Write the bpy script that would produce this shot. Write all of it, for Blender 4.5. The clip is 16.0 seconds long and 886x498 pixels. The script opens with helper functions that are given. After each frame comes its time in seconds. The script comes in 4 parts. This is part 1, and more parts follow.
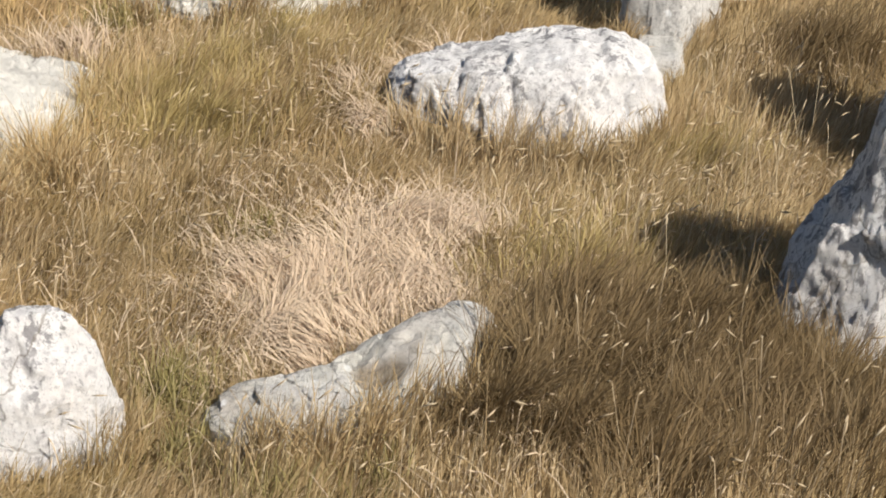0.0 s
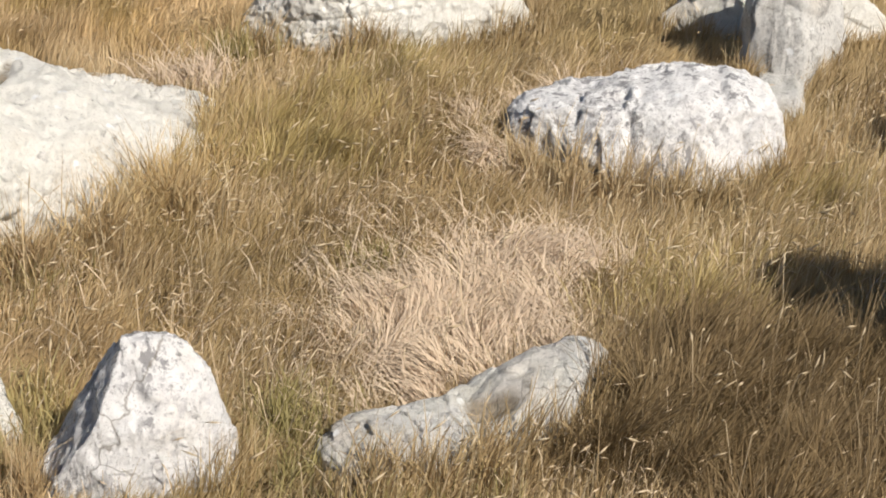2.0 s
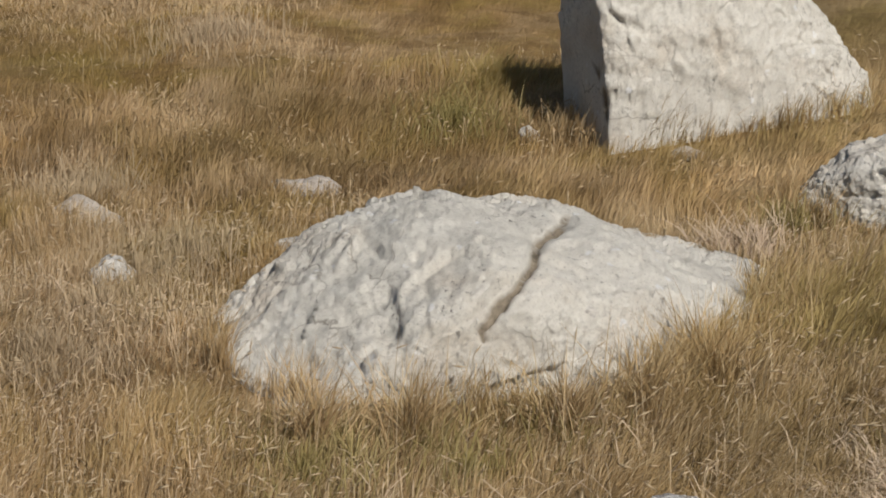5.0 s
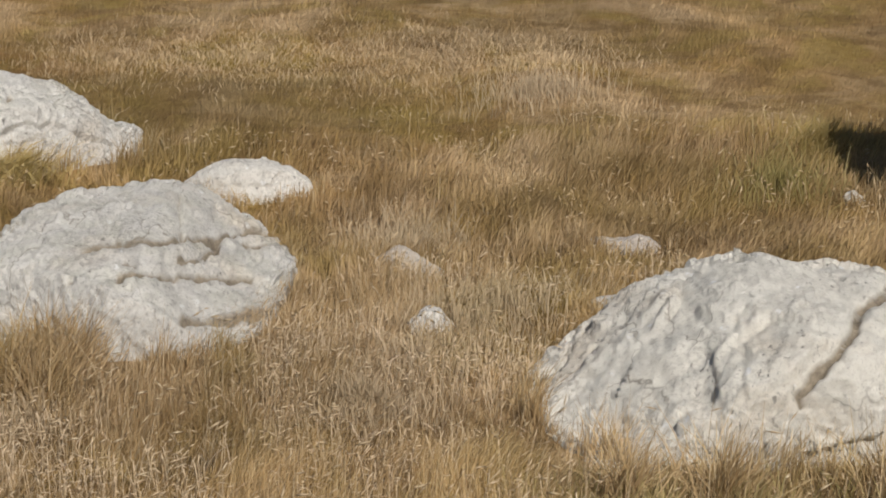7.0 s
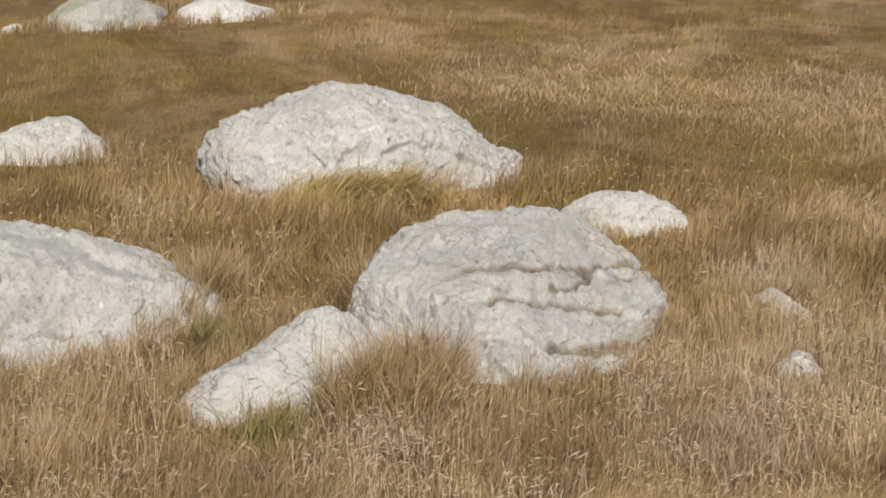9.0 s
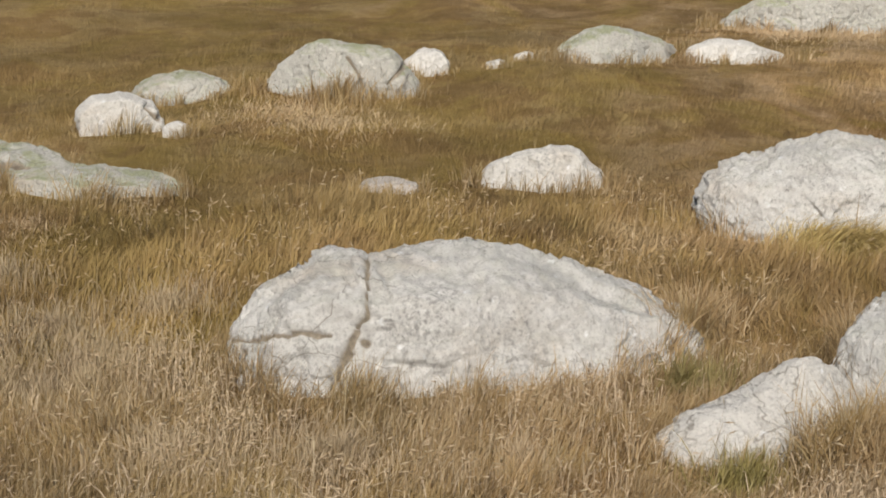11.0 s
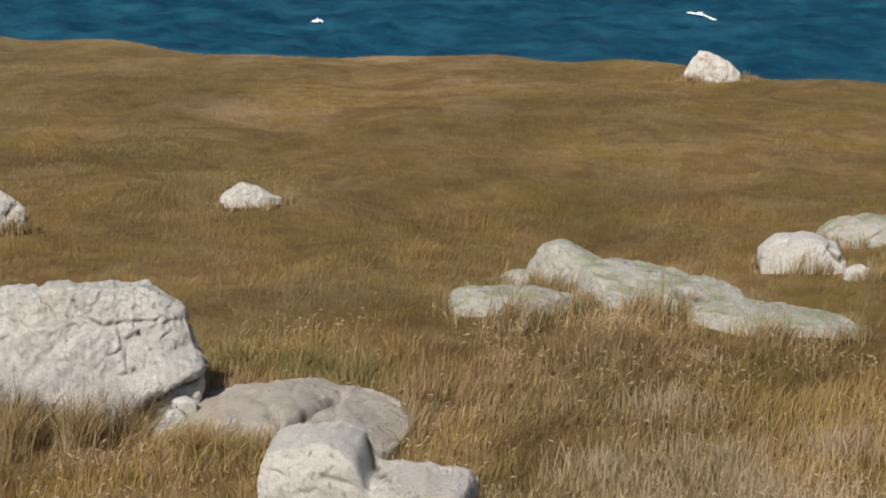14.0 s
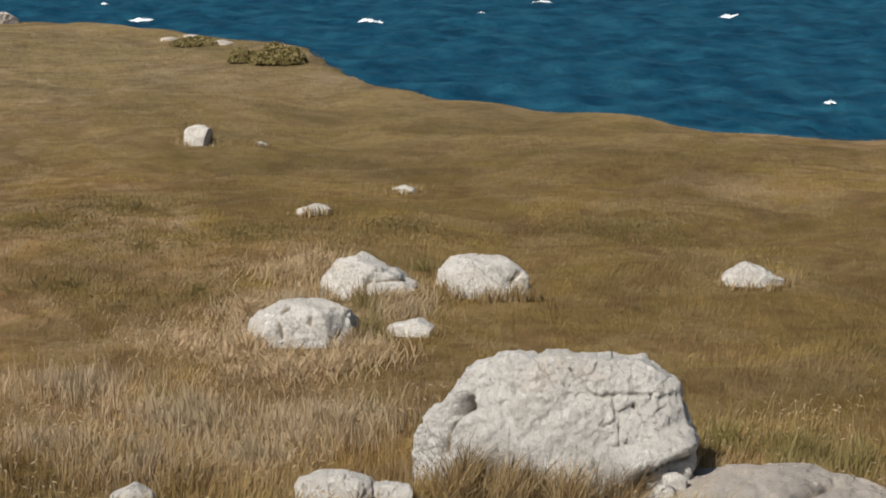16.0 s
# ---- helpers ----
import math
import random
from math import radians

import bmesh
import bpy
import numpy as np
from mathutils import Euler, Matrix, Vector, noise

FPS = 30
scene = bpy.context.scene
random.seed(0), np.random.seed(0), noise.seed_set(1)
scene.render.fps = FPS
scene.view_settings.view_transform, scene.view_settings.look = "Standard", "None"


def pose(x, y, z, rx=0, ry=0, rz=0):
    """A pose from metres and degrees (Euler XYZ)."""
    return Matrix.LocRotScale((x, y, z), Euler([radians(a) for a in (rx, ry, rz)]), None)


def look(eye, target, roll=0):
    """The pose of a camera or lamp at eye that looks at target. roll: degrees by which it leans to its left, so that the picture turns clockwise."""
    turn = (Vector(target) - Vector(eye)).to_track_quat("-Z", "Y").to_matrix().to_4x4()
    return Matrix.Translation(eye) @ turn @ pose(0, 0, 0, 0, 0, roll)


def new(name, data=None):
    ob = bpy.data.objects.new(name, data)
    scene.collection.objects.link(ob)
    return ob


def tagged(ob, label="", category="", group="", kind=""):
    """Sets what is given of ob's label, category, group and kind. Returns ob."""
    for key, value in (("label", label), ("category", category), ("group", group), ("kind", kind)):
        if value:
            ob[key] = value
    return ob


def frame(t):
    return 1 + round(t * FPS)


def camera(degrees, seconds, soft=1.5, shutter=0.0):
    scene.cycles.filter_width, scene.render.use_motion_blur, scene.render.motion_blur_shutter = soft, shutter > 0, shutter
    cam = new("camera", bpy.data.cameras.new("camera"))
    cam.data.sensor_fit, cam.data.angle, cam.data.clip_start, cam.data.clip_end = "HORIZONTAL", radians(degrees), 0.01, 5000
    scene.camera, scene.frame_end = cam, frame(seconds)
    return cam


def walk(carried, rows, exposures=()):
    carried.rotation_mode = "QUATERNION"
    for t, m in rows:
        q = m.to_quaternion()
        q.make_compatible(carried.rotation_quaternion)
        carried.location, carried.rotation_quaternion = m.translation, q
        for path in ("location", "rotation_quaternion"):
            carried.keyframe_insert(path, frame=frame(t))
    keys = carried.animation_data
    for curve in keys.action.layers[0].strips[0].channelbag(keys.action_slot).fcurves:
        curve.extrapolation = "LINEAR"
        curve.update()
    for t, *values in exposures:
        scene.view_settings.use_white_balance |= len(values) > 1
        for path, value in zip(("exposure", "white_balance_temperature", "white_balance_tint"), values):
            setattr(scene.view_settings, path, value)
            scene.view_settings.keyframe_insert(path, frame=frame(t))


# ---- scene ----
def turned(yaw, pitch, roll):
    """The camera stands on a knoll and only turns: degrees to the left, up, and leaning."""
    return pose(0, 0, 4.0, 90 + pitch, 0, yaw) @ pose(0, 0, 0, 0, 0, -roll)


cam = camera(23.21, 16.0, soft=1.82)
walk(cam, [
    (0.0, turned(-0.00, -25.03, -0.77)),
    (0.5, turned(0.08, -25.04, -0.56)),
    (1.0, turned(0.70, -24.93, -0.67)),
    (1.5, turned(1.53, -24.60, -0.81)),
    (2.0, turned(3.38, -24.17, -0.52)),
    (2.5, turned(4.48, -23.65, -0.16)),
    (3.0, turned(6.39, -23.09, -0.34)),
    (3.5, turned(8.19, -22.22, -0.28)),
    (4.0, turned(11.75, -20.92, 0.19)),
    (4.5, turned(15.22, -20.40, 0.52)),
    (5.0, turned(18.90, -19.79, 0.39)),
    (5.2, turned(20.16, -19.62, 0.55)),
    (7.3, turned(28.94, -17.94, 1.28)),
    (7.5, turned(29.80, -17.90, 1.28)),
    (8.0, turned(32.41, -17.77, 1.34)),
    (8.2, turned(33.45, -17.60, 1.35)),
    (10.3, turned(46.47, -16.53, -0.52)),
    (10.5, turned(47.75, -16.38, -0.45)),
    (11.0, turned(51.63, -16.06, -0.56)),
    (11.5, turned(54.62, -15.32, -0.48)),
    (12.0, turned(57.03, -14.97, -0.61)),
    (12.5, turned(59.87, -14.52, -0.23)),
    (13.0, turned(63.66, -13.77, 0.03)),
    (13.5, turned(67.23, -13.13, 0.34)),
    (14.0, turned(70.06, -12.49, -0.10)),
    (14.5, turned(72.76, -11.95, -0.28)),
    (15.0, turned(76.35, -11.52, -0.12)),
    (15.5, turned(80.27, -11.02, -0.20)),
    (16.0, turned(83.58, -10.53, -0.54)),
], exposures=[
    (0.0, 0.72), (1.0, 0.73), (2.5, 0.65), (3.5, 0.57), (3.9, 0.32), (4.3, 0.19), (5.2, 0.01), (8.2, 0.24), (10.5, 0.24), (13.0, 0.15), (16.0, 0.13),
])

# ---- light ----
SHADOW_AZ, SUN_EL = 47.0, 44.0
sun = new("sun", bpy.data.lights.new("sun", "SUN"))
sun.data.energy, sun.data.angle, sun.data.color = 4.75, radians(0.5), (1.0, 0.94, 0.86)
way_x, way_y = -math.sin(radians(SHADOW_AZ)), math.cos(radians(SHADOW_AZ))
flat = math.cos(radians(SUN_EL))
sun.matrix_world = look((0, 0, 30), (way_x * flat, way_y * flat, 30 - math.sin(radians(SUN_EL))))

world = bpy.data.worlds.new("sky")
scene.world = world
world.use_nodes = True
wn = world.node_tree
sky = wn.nodes.new("ShaderNodeTexSky")
sky.sky_type, sky.sun_disc = "NISHITA", False
sky.sun_elevation, sky.sun_rotation = radians(SUN_EL), math.atan2(-way_x, -way_y)
wn.nodes["Background"].inputs["Strength"].default_value = 0.052
wn.links.new(sky.outputs[0], wn.nodes["Background"].inputs["Color"])


# ---- materials ----
class Mat:
    """A node material with short-hands for building it."""

    def __init__(self, name):
        self.m = bpy.data.materials.new(name)
        self.m.use_nodes = True
        self.t = self.m.node_tree
        self.bsdf = self.t.nodes["Principled BSDF"]
        self.pos = self.t.nodes.new("ShaderNodeNewGeometry").outputs["Position"]

    def node(self, kind, **sets):
        n = self.t.nodes.new(kind)
        for k, val in sets.items():
            if k == "blend":
                n.blend_type = val
            elif k == "data":
                n.data_type = val
            elif k == "op":
                n.operation = val
            elif k == "feature":
                n.feature = val
        return n

    def link(self, a, b):
        self.t.links.new(a, b)

    def noise(self, scale, detail=4.0, rough=0.55, src=None, warp=0.0):
        n = self.node("ShaderNodeTexNoise")
        n.inputs["Scale"].default_value = scale
        n.inputs["Detail"].default_value = detail
        n.inputs["Roughness"].default_value = rough
        n.inputs["Distortion"].default_value = warp
        self.link(src or self.pos, n.inputs["Vector"])
        return n.outputs["Fac"]

    def stretch(self, sx, sy, sz):
        n = self.node("ShaderNodeVectorMath", op="MULTIPLY")
        self.link(self.pos, n.inputs[0])
        n.inputs[1].default_value = (sx, sy, sz)
        return n.outputs[0]

    def ramp(self, fac, stops):
        n = self.node("ShaderNodeValToRGB")
        while len(n.color_ramp.elements) < len(stops):
            n.color_ramp.elements.new(0.5)
        for e, (p, c) in zip(n.color_ramp.elements, stops):
            e.position = p
            e.color = (*c, 1) if len(c) == 3 else c
        self.link(fac, n.inputs[0])
        return n.outputs[0]

    def band(self, fac, lo, hi, a=0.0, b=1.0):
        n = self.node("ShaderNodeMapRange")
        for i, val in enumerate((lo, hi, a, b)):
            n.inputs[i + 1].default_value = val
        self.link(fac, n.inputs[0])
        return n.outputs[0]

    def mix(self, fac, a, b, blend="MIX"):
        n = self.node("ShaderNodeMix", data="RGBA", blend=blend)
        for k, val in (("Factor", fac), ("A", a), ("B", b)):
            sock = n.inputs[0] if k == "Factor" else n.inputs[6] if k == "A" else n.inputs[7]
            if isinstance(val, (int, float)):
                sock.default_value = val
            elif isinstance(val, tuple):
                sock.default_value = (*val, 1)
            else:
                self.link(val, sock)
        return n.outputs[2]

    def math(self, op, a, b=0.0):
        n = self.node("ShaderNodeMath", op=op)
        for i, val in enumerate((a, b)):
            if isinstance(val, (int, float)):
                n.inputs[i].default_value = val
            else:
                self.link(val, n.inputs[i])
        return n.outputs[0]

    def bump(self, height, strength, distance, base=None):
        n = self.node("ShaderNodeBump")
        n.inputs["Strength"].default_value, n.inputs["Distance"].default_value = strength, distance
        self.link(height, n.inputs["Height"])
        if base is not None:
            self.link(base, n.inputs["Normal"])
        return n.outputs[0]

    def done(self, colour, rough, normal=None):
        self.link(colour, self.bsdf.inputs["Base Color"])
        if isinstance(rough, float):
            self.bsdf.inputs["Roughness"].default_value = rough
        else:
            self.link(rough, self.bsdf.inputs["Roughness"])
        if normal is not None:
            self.link(normal, self.bsdf.inputs["Normal"])
        return self.m


def limestone(name, light, dark, stain, stain_lo, moss=0.0, pits=0.5):
    """Weathered limestone: chalky base, grey crust, small dark pits, white chips, hairline fissures."""
    k = Mat(name)
    base = k.ramp(k.noise(2.3, 6, 0.65), [(0.3, dark), (0.55, light), (0.8, tuple(min(1, c * 1.1) for c in light))])
    warm = k.noise(1.4, 4, 0.6, k.stretch(1, 1, 1.6))
    base = k.mix(k.band(warm, 0.52, 0.72, 0, 0.4), base, (0.55, 0.43, 0.30))
    crust = k.noise(11.0, 9, 0.74, warp=0.15)
    zone = k.noise(1.25, 4, 0.6, warp=0.2)
    heavy = k.band(zone, 0.42, 0.60, 0.22, 1.0)
    base = k.mix(k.math("MULTIPLY", k.band(crust, stain_lo - 0.04, stain_lo + 0.07, 0, 0.6 + 0.3 * (pits > 0.8)), heavy), base, stain)
    # short upright scratches and pinholes
    scratch = k.noise(1.0, 5, 0.7, k.stretch(34, 34, 13))
    base = k.mix(k.math("MULTIPLY", k.band(scratch, 0.60, 0.66, 0, 0.8), heavy), base, (0.13, 0.12, 0.11))
    grains = k.noise(58, 6, 0.75)
    base = k.mix(k.band(grains, 0.53, 0.64, 0, 0.25 + 0.55 * min(pits, 0.65)), base, tuple(c * 0.7 for c in stain))
    base = k.mix(k.band(grains, 0.44, 0.34, 0, 0.45), base, tuple(min(0.85, c * 1.22) for c in light))
    big = k.noise(1.9, 5, 0.6, k.stretch(1.3, 1.3, 0.7), warp=0.3)
    spots = k.noise(38, 5, 0.7)
    both = k.math("MULTIPLY", k.band(big, 0.5, 0.62), k.band(spots, 0.5, 0.6))
    base = k.mix(k.math("MULTIPLY", both, pits * 0.8), base, (0.19, 0.18, 0.17))
    if pits > 0.8:
        # deep clustered pits
        pit = k.noise(1.0, 6, 0.72, k.stretch(15, 15, 8))
        holes = k.math("MULTIPLY", k.band(pit, 0.53, 0.57), k.band(k.noise(1.6, 3, 0.6), 0.44, 0.51, 0.16, 1.0))
        base = k.mix(k.math("MULTIPLY", holes, 0.75), base, (0.20, 0.19, 0.195))
    # fresh white chips, few and scattered
    chip = k.node("ShaderNodeTexVoronoi")
    chip.inputs["Scale"].default_value = 9.0
    k.link(k.pos, chip.inputs["Vector"])
    tint = k.node("ShaderNodeSeparateXYZ")
    k.link(chip.outputs["Color"], tint.inputs[0])
    few = k.math("MULTIPLY", k.band(chip.outputs["Distance"], 0.24, 0.17), k.band(tint.outputs[0], 0.70, 0.73))
    few = k.math("MULTIPLY", few, k.band(k.noise(30, 3, 0.6), 0.42, 0.55))
    base = k.mix(k.math("MULTIPLY", few, 0.8), base, tuple(min(0.86, c * 1.35) for c in light))
    if moss:
        nz = k.node("ShaderNodeSeparateXYZ")
        k.link(k.t.nodes["Geometry"].outputs["Normal"], nz.inputs[0])
        up = k.band(nz.outputs[2], 0.35, 0.9)
        patch = k.math("MULTIPLY", up, k.band(k.noise(4.5, 6, 0.65), 0.42, 0.6))
        base = k.mix(k.math("MULTIPLY", patch, moss), base, (0.30, 0.32, 0.17))
    v = k.node("ShaderNodeTexVoronoi", feature="DISTANCE_TO_EDGE")
    v.inputs["Scale"].default_value = 2.2
    wob = k.node("ShaderNodeVectorMath", op="ADD")
    wn3 = k.node("ShaderNodeTexNoise")
    wn3.inputs["Scale"].default_value = 4.0
    wn3.inputs["Detail"].default_value = 4.0
    k.link(k.pos, wn3.inputs["Vector"])
    sc = k.node("ShaderNodeVectorMath", op="MULTIPLY")
    sc.inputs[1].default_value = (0.28, 0.28, 0.28)
    k.link(wn3.outputs["Color"], sc.inputs[0])
    k.link(k.pos, wob.inputs[0])
    k.link(sc.outputs[0], wob.inputs[1])
    k.link(wob.outputs[0], v.inputs["Vector"])
    hair = k.math("MULTIPLY", k.band(v.outputs["Distance"], 0.0, 0.014, 1, 0), k.band(k.noise(0.9, 2), 0.50, 0.58))
    base = k.mix(k.math("MULTIPLY", hair, 0.7), base, (0.2, 0.17, 0.13))
    # crack tone: soil in the split, painted-in shade in narrow cracks and holes
    crack_mask = k.node("ShaderNodeAttribute")
    crack_mask.attribute_name = "crack_soil_shade"
    crack_tone = k.ramp(k.noise(18, 6, 0.7), [(0.35, (0.20, 0.165, 0.125)), (0.65, (0.40, 0.34, 0.26))])
    base = k.mix(k.band(crack_mask.outputs["Fac"], 0.35, 0.8), base, crack_tone)
    # chipped relief
    chips = k.node("ShaderNodeTexVoronoi")
    chips.inputs["Scale"].default_value = 15.0
    k.link(wob.outputs[0], chips.inputs["Vector"])
    lie = k.math("ADD", k.math("MULTIPLY", chips.outputs["Distance"], -0.3), k.noise(19, 10, 0.8))
    h1 = k.bump(lie, 0.85, 0.036)
    h2 = k.bump(k.math("ADD", k.noise(70, 7, 0.8), k.math("MULTIPLY", k.band(scratch, 0.58, 0.68), -0.6)), 0.8, 0.012, h1)
    h3 = k.bump(hair, -0.8, 0.02, h2)
    k.bsdf.inputs["Specular IOR Level"].default_value = 0.2
    return k.done(base, 0.9, h3)


PALE = limestone("pale_limestone", (0.72, 0.69, 0.635), (0.615, 0.587, 0.535), (0.50, 0.475, 0.435), 0.555, 0.0, 0.6)
CREAM = limestone("cream_limestone", (0.765, 0.735, 0.665), (0.67, 0.64, 0.575), (0.55, 0.52, 0.47), 0.585, 0.0, 0.25)
GREY = limestone("grey_limestone", (0.69, 0.67, 0.63), (0.58, 0.56, 0.525), (0.43, 0.41, 0.385), 0.535, 0.15, 0.6)
PITTED = limestone("pitted_limestone", (0.86, 0.84, 0.815), (0.73, 0.71, 0.695), (0.46, 0.44, 0.44), 0.555, 0.0, 1.0)
LICHEN = limestone("lichened_limestone", (0.55, 0.53, 0.475), (0.46, 0.445, 0.40), (0.38, 0.37, 0.33), 0.545, 0.75, 0.5)
TAN = limestone("tan_limestone", (0.58, 0.52, 0.46), (0.48, 0.43, 0.38), (0.37, 0.335, 0.295), 0.56, 0.1, 0.4)


def patches(k):
    """The wide colour drift of the meadow: straw, brown and olive areas."""
    flow = k.stretch(1, 1, 0.3)
    a = k.noise(0.30, 3, 0.55, flow, 0.6)
    b = k.noise(0.62, 4, 0.6, flow, 0.8)
    d = k.noise(1.5, 3, 0.55, flow, 0.8)
    base = k.ramp(a, [(0.34, (0.32, 0.195, 0.08)), (0.43, (0.48, 0.335, 0.17)), (0.50, (0.36, 0.24, 0.095)), (0.57, (0.55, 0.41, 0.25)), (0.66, (0.40, 0.28, 0.11))])
    base = k.mix(k.band(b, 0.50, 0.62, 0, 0.65), base, (0.34, 0.255, 0.085))
    base = k.mix(k.band(b, 0.48, 0.36, 0, 0.55), base, (0.58, 0.45, 0.30))
    e = k.noise(1.0, 4, 0.6, k.stretch(1, 1, 0.3), 1.0)
    base = k.mix(k.band(e, 0.50, 0.62, 0, 0.45), base, (0.57, 0.44, 0.30))
    base = k.mix(k.band(e, 0.47, 0.39, 0, 0.6), base, (0.345, 0.265, 0.075))
    wide = k.noise(0.085, 2, 0.5, flow, 0.5)
    base = k.mix(k.band(wide, 0.49, 0.58, 0, 0.6), base, (0.27, 0.205, 0.065))
    base = k.mix(k.band(d, 0.52, 0.60, 0, 0.65), base, (0.24, 0.155, 0.07))
    base = k.mix(1.0, base, (1.01, 0.98, 0.925), "MULTIPLY")
    sep = k.node("ShaderNodeSeparateXYZ")
    k.link(k.pos, sep.inputs[0])
    side = k.math("ADD", sep.outputs[0], k.math("MULTIPLY", k.noise(0.5, 3, 0.6, flow), 4.0))
    base = k.mix(k.band(side, -2.5, 1.5, 0, 0.5), base, (0.54, 0.425, 0.23))
    # colour greys with distance from x = -25 on, a haze-like tint
    base = k.mix(k.band(sep.outputs[0], -25.0, -38.0, 0, 0.45), base, (0.35, 0.31, 0.19))
    tone = k.noise(0.42, 4, 0.6, flow, 0.9)
    base = k.mix(1.0, base, k.ramp(tone, [(0.37, (0.80, 0.80, 0.78)), (0.5, (1.07, 1.07, 1.07)), (0.63, (1.34, 1.32, 1.29))]), "MULTIPLY")
    c = k.noise(5.0, 4, 0.6, flow, 0.4)
    return k.mix(k.band(c, 0.36, 0.64, 0, 0.5), base, k.mix(1.0, base, (0.58, 0.54, 0.48), "MULTIPLY"))


def soil_material():
    k = Mat("dry_turf")
    col = k.mix(k.band(k.noise(22, 5, 0.7), 0.3, 0.75, 0.1, 0.6), patches(k), (0.19, 0.12, 0.05))
    fine = k.noise(1.0, 6, 0.75, k.stretch(60, 60, 20))
    n = k.bump(fine, 0.9, 0.05, k.bump(k.noise(7, 6, 0.7), 0.8, 0.12))
    k.bsdf.inputs["Specular IOR Level"].default_value = 0.1
    return k.done(col, 0.95, n)


def blade_material(name, tint, amount, own_share=0.36):
    """Dry blades: each differs a little, over the meadow's own drift of colour."""
    k = Mat(name)
    rnd = k.t.nodes["Geometry"].outputs["Random Per Island"]
    # tone differs by blade; the darkest also stand in for shaded gaps
    own = k.ramp(rnd, [(0.0, (0.14, 0.09, 0.045)), (0.3, (0.34, 0.235, 0.12)), (0.7, (0.48, 0.365, 0.21)), (0.9, (0.68, 0.56, 0.37)), (1.0, (0.85, 0.76, 0.58))])
    col = k.mix(own_share, patches(k), own)
    col = k.mix(amount, col, tint)
    k.bsdf.inputs["Specular IOR Level"].default_value = 0.25
    k.done(col, 0.65)
    glow = k.node("ShaderNodeBsdfTranslucent")
    k.link(col, glow.inputs["Color"])
    mixer = k.node("ShaderNodeMixShader")
    mixer.inputs[0].default_value = 0.28
    k.link(k.bsdf.outputs[0], mixer.inputs[1])
    k.link(glow.outputs[0], mixer.inputs[2])
    k.link(mixer.outputs[0], k.t.nodes["Material Output"].inputs["Surface"])
    return k.m


def sea_material():
    k = Mat("sea_water")
    col = k.ramp(k.noise(0.30, 6, 0.66, k.stretch(0.6, 0.8, 1.0), 0.1), [(0.36, (0.004, 0.034, 0.066)), (0.50, (0.008, 0.056, 0.098)), (0.66, (0.016, 0.086, 0.134))])
    n = k.bump(k.noise(0.6, 6, 0.62, k.stretch(0.8, 1.0, 1.0), 0.2), 0.55, 0.7)
    k.bsdf.inputs["IOR"].default_value = 1.33
    k.bsdf.inputs["Specular IOR Level"].default_value = 0.06
    return k.done(col, 0.55, n)


def foam_material():
    k = Mat("white_foam")
    col = k.ramp(k.noise(1.5, 5), [(0.3, (0.65, 0.72, 0.76)), (0.7, (0.85, 0.87, 0.87))])
    return k.done(col, 0.8)


TURF = soil_material()
STRAW = blade_material("dry_grass_blades", (0.40, 0.29, 0.15), 0.10, 0.45)
STRAW_FAR = blade_material("far_grass_blades", (0.47, 0.335, 0.15), 0.05, 0.10)
GREEN = blade_material("green_grass_blades", (0.21, 0.205, 0.06), 0.55)
BLEACHED = blade_material("bleached_straw", (0.65, 0.525, 0.41), 0.7)
STEMS = blade_material("bleached_stems", (0.50, 0.41, 0.29), 0.6)
PALE_STRAW = blade_material("pale_straw_blades", (0.62, 0.48, 0.31), 0.6)
WITHERED = blade_material("withered_seed_heads", (0.70, 0.56, 0.40), 0.7)
YELLOW = blade_material("yellow_lodged_grass", (0.50, 0.395, 0.15), 0.65)
# dark brown of its own, deepened for the shade among tall blades
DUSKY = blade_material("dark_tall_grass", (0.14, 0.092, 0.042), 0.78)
UMBER = blade_material("umber_grass_blades", (0.25, 0.175, 0.075), 0.65)
OLIVE = blade_material("olive_grass_blades", (0.33, 0.265, 0.085), 0.6)
DULL = blade_material("dull_olive_grass", (0.19, 0.155, 0.055), 0.7)
BUSH = blade_material("olive_scrub_leaves", (0.20, 0.175, 0.06), 0.7)
SEA, FOAM = sea_material(), foam_material()

# ---- ground ----
# how far the land reaches before it falls to the sea, by the angle to the left of north
EDGE_AZ = (-180, -90, -20, 20, 45, 51, 56, 61, 64, 68, 72.5, 76, 78.5, 81.5, 83.5, 85.7, 86.5, 87.2, 89, 92, 95.5, 102, 130, 180)
EDGE_EL = (0.5, 0.8, 4.0, 6.5, 8.45, 8.4, 8.05, 8.0, 7.6, 7.45, 7.45, 7.35, 7.0, 6.75, 6.55, 6.2, 5.75, 5.25, 5.05, 4.65, 4.5, 4.4, 3.0, 0.5)
SEA_Z = -13.0


def drift(x, y, size, seed):
    """Smooth rolling values about -1 to 1, the same for arrays and numbers."""
    v = 0.0
    for i in range(5):
        a = seed * 1.7 + i * 2.4
        w = (1 + 0.45 * i) / size
        v = v + np.sin((x * math.cos(a) + y * math.sin(a)) * w * 6.28 + a * 3.1 + 1.3 * np.sin((y * math.cos(a) - x * math.sin(a)) * w * 3.9 + a)) / (1 + 0.5 * i)
    return v / 2.2


def land_edge(x, y):
    az = np.degrees(np.arctan2(-x, y))
    return 4.0 / np.tan(np.radians(np.interp(az, EDGE_AZ, EDGE_EL)))


